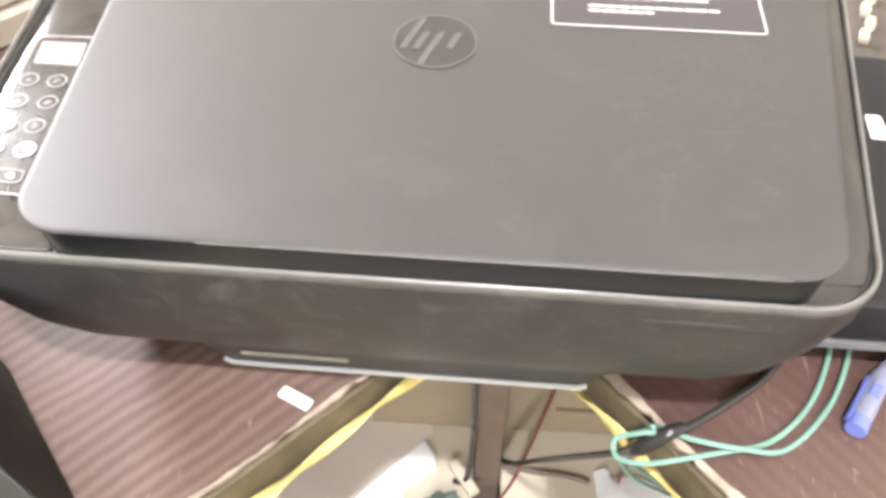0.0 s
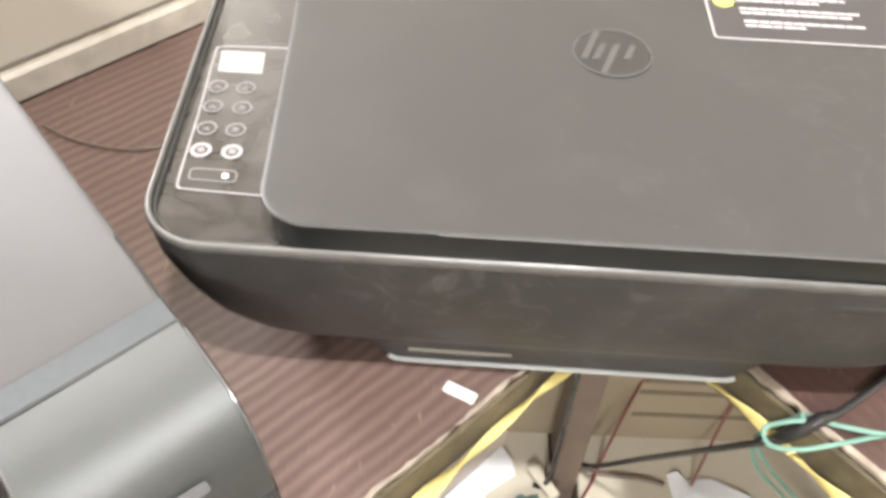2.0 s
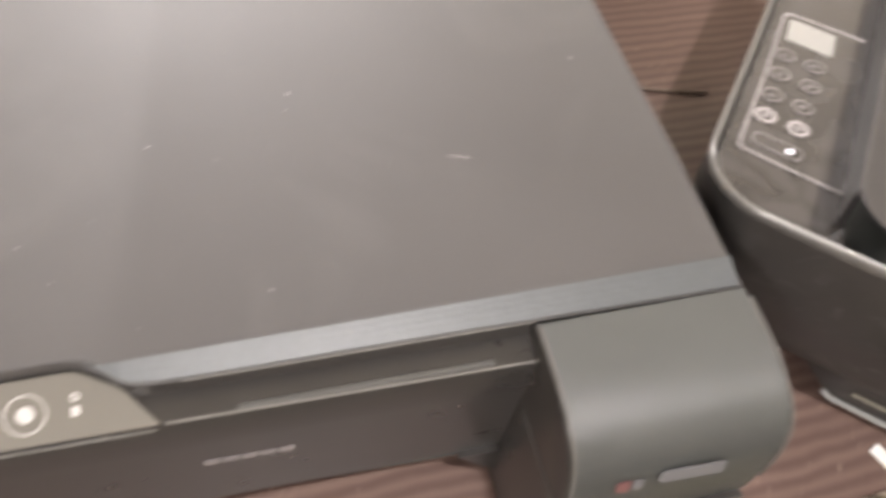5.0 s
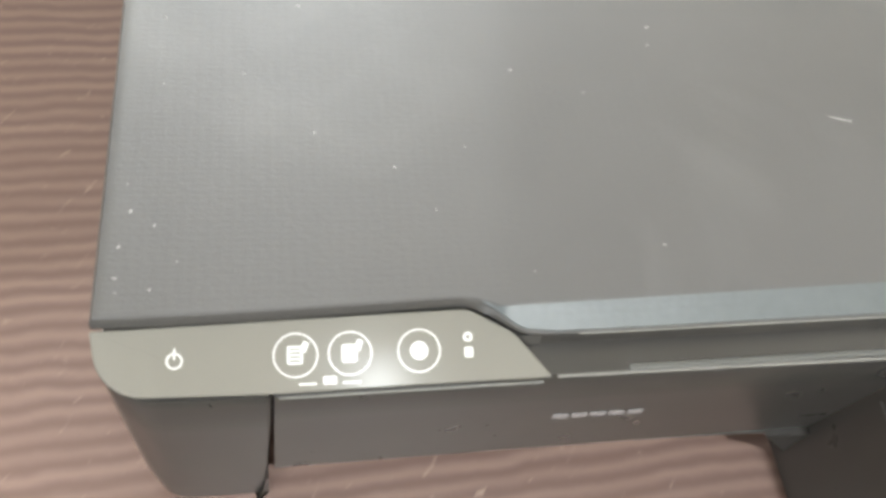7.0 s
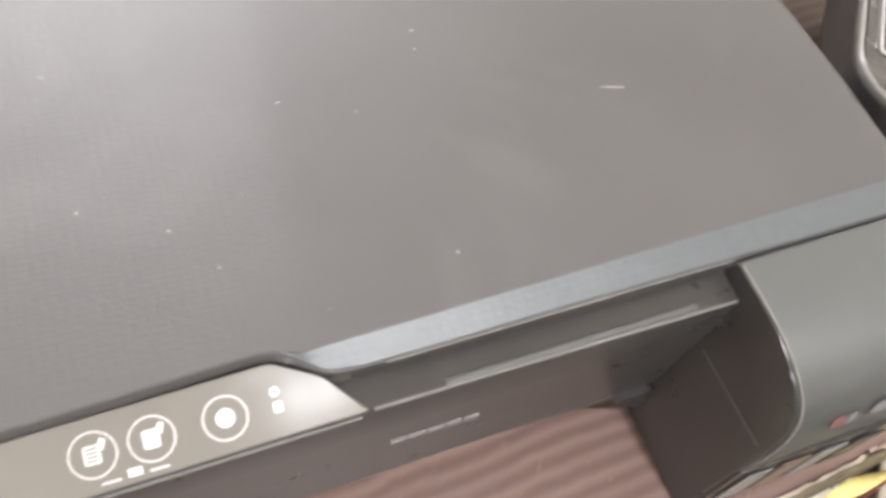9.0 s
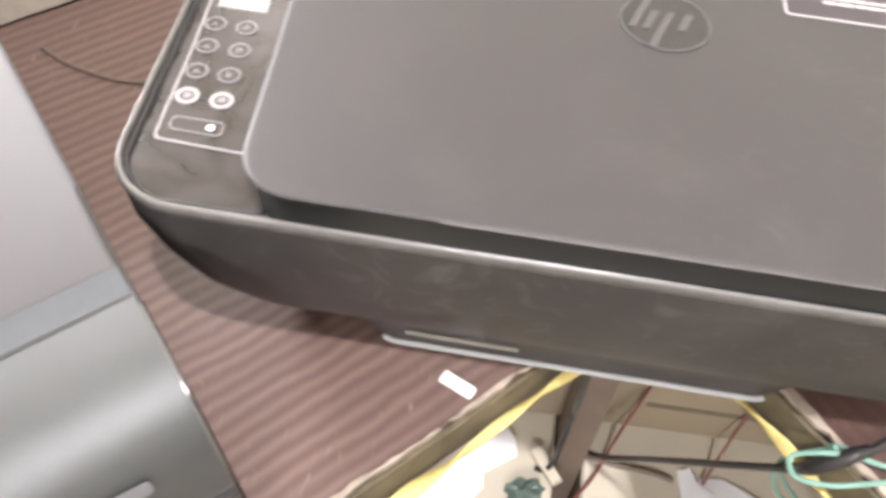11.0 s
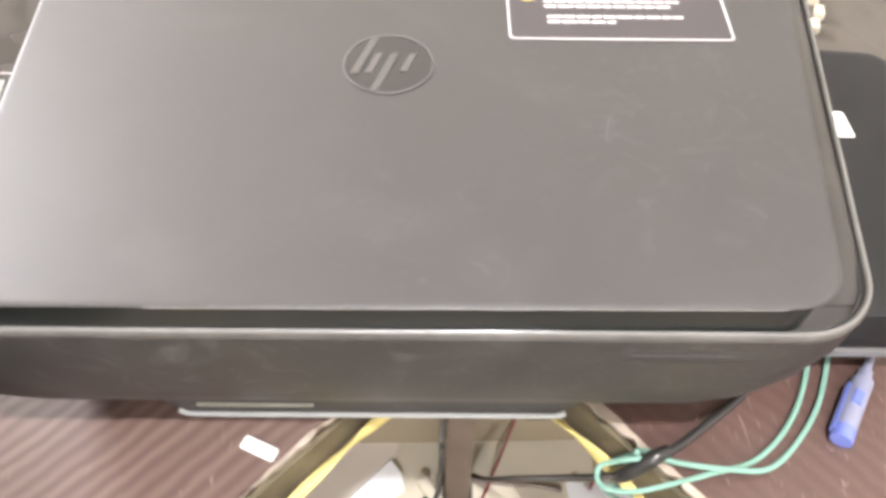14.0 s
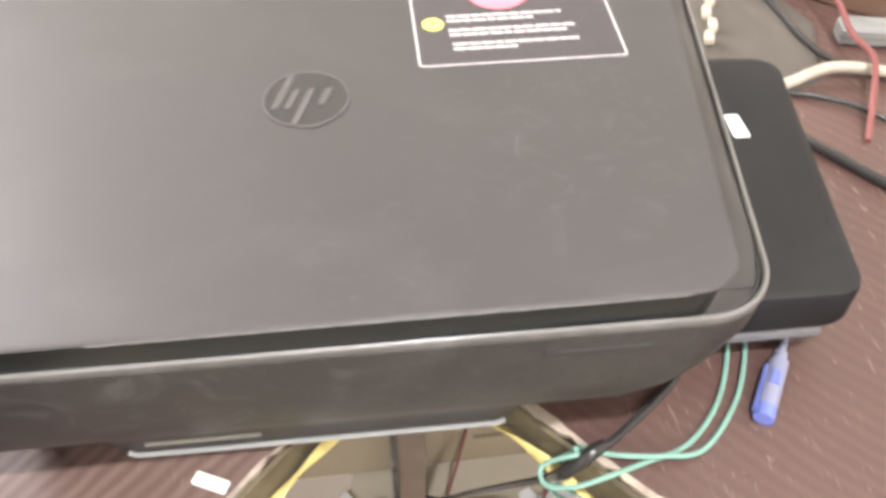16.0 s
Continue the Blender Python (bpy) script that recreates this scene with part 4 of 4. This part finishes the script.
part("wall_seam", tube([(CX0 - 0.0009, y, 0.084) for y in (-0.0145, -0.035, -0.055)], 0.0004, n=6, steps=2), DIMSTRIP, ep, "thin pale seam")
for x, sy in ((CX0 + 0.0006, 1.0), (CX1 - 0.0004, 0.95)):
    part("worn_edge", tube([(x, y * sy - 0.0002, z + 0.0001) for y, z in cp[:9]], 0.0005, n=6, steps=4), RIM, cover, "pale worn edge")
part("tank_base", loft([[(x, y, z) for y, z in lp] for x in (CX0 + 0.0005, CX1 - 0.0005)]), EPSHELL, ep, "dark tank base")


def on_front(x0, z0, x1, z1, t, material, name, parent, r=0.001):
    bm = slab(rect(x0, z0, x1, z1, r, 3), 0, t, t / 3)
    bm.transform(pose(0, -0.0602, 0, 90, 0, 0))
    return part(name, bm, material, parent)


def on_curve(x0, s0, x1, s1, t, material, name, label=""):
    bm = slab(rect(x0, s0, x1, s1, 0.002, 4), 0, t, t / 3)
    bm.transform(pose(0, -0.0583, 0.1030, 78, 0, 0))
    return part(name, bm, material, cover, label)


on_curve(0.320, -0.0035, 0.347, 0.0040, 0.0005, TANKLABEL, "tank_label", "pale rounded label")
on_curve(0.3025, -0.0055, 0.3085, 0.0015, 0.0005, TANKRED, "label_patch", "small pink patch")
on_curve(0.3092, -0.0052, 0.3135, 0.0015, 0.0005, TANKLABEL, "label_patch", "small white patch")
for i in range(4):
    on_front(0.290 + i * 0.019, 0.018, 0.304 + i * 0.019, 0.054, 0.0008, (TANKLABEL, STEEL, TANKLABEL, RECESS)[i], "ink_window", cover)



KNOTS = (0.12, 0.17, 0.22, 0.27, 0.32, W)


def share(x):
    """How much of the full rise is reached at x, straight from knot to knot."""
    for xa, xb in zip(KNOTS, KNOTS[1:]):
        if x <= xb or xb == W:
            ya, yb = (((k - 0.12) / (W - 0.12)) ** 1.4 for k in (xa, xb))
            return max(0.0, ya + (yb - ya) * (x - xa) / (xb - xa)) if x > 0.12 else 0.0


def raised(p):
    """The tank printer's upper part rises a little towards its ink tank, where the lid does not close fully."""
    q = share(p.x) * min(1.0, max(0.0, p.z / 0.12))
    return Vector((p.x - 0.0095 * q, p.y - 0.0085 * q, p.z + 0.014 * q))


for ob in ep.children_recursive:
    bm = bmesh.new()
    bm.from_mesh(ob.data)
    for x in KNOTS[:-1]:
        bmesh.ops.bisect_plane(bm, geom=[*bm.verts, *bm.edges, *bm.faces], plane_co=(x, 0, 0), plane_no=(1, 0, 0))
    for v in bm.verts:
        v.co = raised(v.co)
    bm.to_mesh(ob.data)
    bm.free()

# ---- loose things on the desk ----
chip = mesh("plastic_strip", slab(rect(-0.0101, -0.0038, 0.0101, 0.0038, 0.0012, 3), 0, 0.0022, 0.0006), WHITE)
chip.matrix_basis = pose(-0.1050, 0.2418, TOP + 0.0002, 0, 0, -25)
tagged(chip, "small white plastic strip lying on the desk", "plastic scrap")

pen = thing("pen", pose(0.2215, 0.275, TOP + 0.0062, 0, 0, -32) @ Matrix.Scale(0.95, 4), "short blue and clear plastic pen cap lying on the desk", "pen")
part("barrel", tube([(0, -0.027, 0), (0, -0.016, 0), (0, -0.004, 0), (0, 0.004, 0), (0, 0.010, 0)], 0.0062, n=16, steps=3, flat=0.9), CLEAR, pen, "frosted clear barrel")
part("end_cap", tube([(0, -0.036, 0), (0, -0.033, 0), (0, -0.027, 0)], 0.0063, n=16, steps=3, flat=0.9), BLUE, pen, "blue end cap")
part("clip", box(-0.0078, -0.032, -0.002, -0.0056, 0.002, 0.0035, 0.0008), BLUE, pen, "blue clip")
part("ink_plug", box(-0.0030, -0.012, 0.0045, 0.0030, -0.002, 0.0066, 0.0008), BLUE, pen, "blue plug seen through the barrel")
part("collar", tube([(0, 0.010, -0.0005), (0, 0.014, -0.001), (0, 0.018, -0.0015)], 0.0042, n=14, steps=3), CLEAR, pen, "frosted clear collar")
part("tip", tube([(0, 0.018, -0.001), (0, 0.036, -0.002)], 0.0024, n=10, steps=2), CLEAR, pen, "frosted tip")


def cable(name, pts, r, material, label, category="cable", **kw):
    return tagged(mesh(name, tube(pts, r, **kw), material), label, category)


Z = TOP + 0.003
cable("green_cord", [(0.205, 0.318, Z), (0.200, 0.296, Z), (0.183, 0.262, Z), (0.158, 0.237, Z), (0.130, 0.228, Z), (0.108, 0.222, Z), (0.090, 0.220, Z - 0.004), (0.076, 0.225, 0.744), (0.075, 0.235, 0.746), (0.088, 0.2350, Z + 0.002), (0.106, 0.2355, Z + 0.003)], 0.0015, GREEN, "thin green cord looped over the desk edge", "cord")
cable("green_cord", [(0.216, 0.318, Z), (0.211, 0.296, Z), (0.194, 0.262, Z), (0.166, 0.233, Z), (0.140, 0.229, Z + 0.004), (0.112, 0.233, Z + 0.004), (0.096, 0.244, Z - 0.006), (0.086, 0.252, 0.70), (0.100, 0.255, 0.66), (0.15, 0.285, 0.57), (0.20, 0.315, 0.48), (0.25, 0.33, 0.42)], 0.0015, GREEN, "thin green cord hanging down from the desk", "cord")
cable("black_cable", [(0.178, 0.300, Z), (0.160, 0.277, Z + 0.001), (0.141, 0.261, Z + 0.001), (0.117, 0.243, Z + 0.002), (0.101, 0.234, Z + 0.002), (0.090, 0.234, 0.738), (0.080, 0.253, 0.693), (0.052, 0.315, 0.555), (0.034, 0.358, 0.458), (0.0245, 0.384, 0.410)], 0.0025, BLACK, "black power cable from the printer down past the desk leg")
cable("green_cord", [(0.094, 0.238, Z + 0.004), (0.084, 0.250, 0.712), (0.104, 0.258, 0.665), (0.165, 0.288, 0.56), (0.22, 0.315, 0.47), (0.27, 0.33, 0.41)], 0.0016, GREEN, "thin green cord hanging down from the desk", "cord")
tie = mesh("cable_tie", tube([(0.110, 0.239, Z + 0.004), (0.101, 0.2345, Z + 0.004), (0.090, 0.234, Z - 0.012), (0.085, 0.243, Z - 0.036)], 0.0036, n=12, steps=6, wob=0.35), BLACK)
tagged(tie, "black tape wrapped round the crossing cords", "tape")
cable("black_cable", [(-0.006, 0.368, 0.715), (-0.006, 0.367, 0.62), (-0.0055, 0.368, 0.50), (-0.007, 0.366, 0.43), (-0.012, 0.362, 0.404), (-0.022, 0.364, 0.3995)], 0.0026, BLACK, "dark cable running down along the desk leg")
cable("grey_cable", [(0.024, 0.384, 0.3985), (0.058, 0.380, 0.3985), (0.085, 0.379, 0.3985), (0.108, 0.374, 0.3985)], 0.0024, STEEL, "dull brown cable lying on the crate")
wr = bmesh.new()
bmesh.ops.create_icosphere(wr, subdivisions=3, radius=1.0)
rnd = random.Random(4)
for v in wr.verts:
    k = 1 + 0.28 * math.sin(5 * v.co.x + 2.1) * math.cos(6 * v.co.y) + rnd.uniform(-0.12, 0.12)
    v.co = Vector((v.co.x * 0.017 * k, v.co.y * 0.013 * k, max(0.0, 0.009 * (v.co.z * k + 0.7))))
wrap = mesh("plastic_wrapper", wr, WRAP, 20)
wrap.matrix_basis = pose(-0.030, 0.337, 0.3965, 0, 0, 20)
tagged(wrap, "crumpled dark green plastic wrapper on the crate", "wrapper")
cable("black_cable", [(-0.43, 0.452, Z - 0.001), (-0.40, 0.438, Z - 0.001), (-0.36, 0.432, Z - 0.001), (-0.32, 0.446, Z - 0.001), (-0.28, 0.47, Z - 0.001)], 0.0012, STEEL, "thin dark cable lying behind the printers")
cable("black_cable", [(0.28, 0.525, Z + 0.001), (0.300, 0.502, Z + 0.001), (0.325, 0.470, Z + 0.001), (0.360, 0.424, Z + 0.001), (0.42, 0.345, Z + 0.001), (0.52, 0.24, Z + 0.001)], 0.0042, BLACK, "shiny black cable beside the ink tank")
cable("cream_cable", [(0.26, 0.52, Z), (0.328, 0.539, Z + 0.004), (0.372, 0.549, Z + 0.010), (0.43, 0.535, Z + 0.006), (0.50, 0.49, Z)], 0.0046, WHITEC, "thick cream cable behind the printer")
cable("black_cable", [(0.27, 0.535, Z), (0.328, 0.533, Z), (0.37, 0.513, Z + 0.002), (0.40, 0.488, Z), (0.46, 0.46, Z)], 0.0022, BLACK, "thin dark cable beside the cream cable")
cable("red_wire", [(0.388, 0.69, Z + 0.02), (0.393, 0.62, Z + 0.03), (0.393, 0.577, Z + 0.022), (0.396, 0.541, Z + 0.022), (0.380, 0.50, Z + 0.012), (0.366, 0.469, Z + 0.002)], 0.0026, RED, "stiff red wire with a loose end", "wire")


# ---- things under the desk, seen through the gap ----
for cx, x0, x1 in ((-0.20, -0.20, 0.196), (0.24, -0.2172, 0.20)):
    shelf = thing("storage_crate", pose(cx, 0.50, 0), "cream topped cardboard crate standing under the desk", "crate", "crates under the desk")
    part("crate_body", box(x0 + 0.004, -0.24, 0.0, x1 - 0.004, 0.16, 0.385, 0.004), CARD, shelf)
    part("crate_top", box(x0, -0.245, 0.3855, x1, 0.165, 0.396, 0.003), CREAM, shelf, "stained cream top board")

carton = thing("cardboard_carton", pose(0.16, 0.492, 0.3965, 0, 0, 1.5), "brown cardboard carton with faint print", "carton")
part("carton_body", box(-0.27, -0.065, 0.0, 0.20, 0.075, 0.23, 0.003), CARD, carton)
for i, (w, z) in enumerate(((0.19, 0.105), (0.15, 0.085), (0.17, 0.045))):
    bm = slab(rect(-0.09, z, -0.09 + w, z + 0.007), 0, 0.0005, 0.0001)
    bm.transform(pose(0, -0.065, 0, 90, 0, 0))
    part("text_bar", bm, CARDINK, carton)

bd = mesh("board_offcut", slab([Vector(p) for p in ((-0.088, 0.0445), (-0.070, 0.018), (-0.047, 0.0115), (-0.049, -0.001), (-0.06, -0.013), (-0.118, -0.073), (-0.25, -0.085), (-0.24, 0.0445))], 0, 0.004, 0.001), BEIGE)
bd.matrix_basis = pose(0, 0.41, 0.3965, 0, 0, 0)
tagged(bd, "grey-beige board offcut lying on the crate", "board")


def sheet(loop, at, lift, label):
    """A sheet of paper with soft creases."""
    bm = bmesh.new()
    n = len(loop)
    c = sum((Vector(p) for p in loop), Vector((0, 0))) / n
    rings = []
    for k in (1.0, 0.8, 0.55, 0.3):
        rings.append([(c.x + (p[0] - c.x) * k, c.y + (p[1] - c.y) * k, 0.0006 + lift * (0.5 + 0.5 * math.sin(i * 2.4 + k * 5))) for i, p in enumerate(loop)])
    loft([[(x, y, z - 0.0006) for x, y, z in q] for q in rings[::-1]] + rings, bm)
    ob = mesh("paper_sheet", bm, PAPER, 60)
    ob.matrix_basis = pose(*at)
    return tagged(ob, label, "paper")


sheet([(-0.054, 0.403), (-0.043, 0.388), (-0.040, 0.372), (-0.070, 0.349), (-0.068, 0.335), (-0.10, 0.29), (-0.19, 0.275), (-0.115, 0.337)], (0, 0, 0.4010), 0.0015, "creased white paper sheet on the board")
sheet([(0.112, 0.386), (0.123, 0.389), (0.126, 0.380), (0.156, 0.384), (0.192, 0.366), (0.18, 0.34), (0.117, 0.345)], (0, 0, 0.3968), 0.004, "crumpled white paper scrap on the crate")
st_ = mesh("wooden_stick", box(-0.0055, -0.019, 0, 0.0055, 0.019, 0.011, 0.002), CREAM)
st_.matrix_basis = pose(-0.0125, 0.366, 0.3965, 0, 0, 37)
tagged(st_, "short pale wooden stick on the crate", "stick")
cable("red_wire", [(0.085, 0.432, 0.58), (0.070, 0.425, 0.50), (0.05, 0.40, 0.415), (0.03, 0.36, 0.40), (0.0, 0.32, 0.40)], 0.0015, RED, "thin red wire hanging under the desk", "wire")
cable("red_wire", [(0.175, 0.432, 0.56), (0.160, 0.42, 0.46), (0.135, 0.375, 0.40), (0.11, 0.33, 0.40)], 0.0015, RED, "thin red wire hanging under the desk", "wire")

# ---- clutter behind the printer ----
outline = rpoly([(-0.06, -0.10), (0.05, -0.075), (0.085, 0.0), (0.06, 0.12), (-0.08, 0.12)], 0.02, 6)
cb = bmesh.new()
folds = []
for k in range(14):
    f = 1 - k / 14.5
    ringv = []
    for p in outline:
        x, y = p.x * f, p.y * f
        z = 0.0003 if k == 0 else 0.0016 + 0.0050 * abs(noise.noise(Vector((x * 34 + y * 12, y * 20 - x * 9, 1.7)))) + 0.0020 * abs(noise.noise(Vector((x * 90, y * 90, 4.0))))
        ringv.append((x, y, z))
    folds.append(ringv)
loft(folds, cb)
cl = mesh("grey_cloth", cb, BAG, 50)
cl.matrix_basis = pose(0.305, 0.615, TOP + 0.0004, 0, 0, 8)
tagged(cl, "crumpled grey-beige cloth lying behind the printer", "cloth")
bx = mesh("brown_box", box(-0.06, -0.05, 0, 0.06, 0.05, 0.03, 0.002), BROWN)
bx.matrix_basis = pose(0.435, 0.70, TOP + 0.001, 0, 0, -40)
tagged(bx, "dark brown flat box behind the printer", "box")
strip_ = thing("terminal_strip", pose(0.284, 0.598, TOP + 0.0046, 0, 0, -14), "row of small cream cable connectors on the cloth", "connector")
for i in range(4):
    cb = part("connector_block", box(-0.0036 + 0.004 * (i % 2), i * 0.0195, 0, 0.0036 + 0.004 * (i % 2), i * 0.0195 + 0.012, 0.008, 0.0015), CREAM, strip_)
    part("screw", loft([(disc(0.004 * (i % 2), i * 0.0195 + 0.006, 0.0020, 12), 0.008), (disc(0.004 * (i % 2), i * 0.0195 + 0.006, 0.0018, 12), 0.0087)]), SILVER, cb)
cable("black_cable", [(0.350, 0.70, Z + 0.002), (0.358, 0.655, Z + 0.004), (0.366, 0.597, Z + 0.004), (0.384, 0.561, Z + 0.003), (0.43, 0.545, Z), (0.50, 0.53, Z)], 0.0028, BLACK, "dark cable along the edge of the cloth")
ad = thing("adapter", pose(0.425, 0.598, TOP + 0.0005, 0, 0, -12), "small silver plastic adapter among the cables", "adapter")
part("case", box(-0.028, -0.011, 0, 0.028, 0.011, 0.018, 0.003, r=0.004), SILVER, ad)
part("seam", box(-0.0285, -0.0115, 0.008, 0.0285, 0.0115, 0.0092, 0.0003, r=0.004), STEEL, ad)

# ---- ceiling lamp ----
lamp = thing("ceiling_lamp", pose(0.10, -0.38, 2.51), "round white ceiling lamp", "lamp")
part("housing", loft([(disc(0, 0, 0.14), 0.002), (disc(0, 0, 0.17), 0.02), (disc(0, 0, 0.15), 0.186)]), WHITE, lamp)
# housing added for the unseen rear fill
copy_thing(lamp, pose(-0.20, -2.4, 2.51) @ Matrix.Diagonal((1.6, 1.6, 1, 1)))
copy_thing(lamp, pose(-2.2, 1.9, 2.56) @ Matrix.Diagonal((3.4, 3.4, 0.7, 1)))
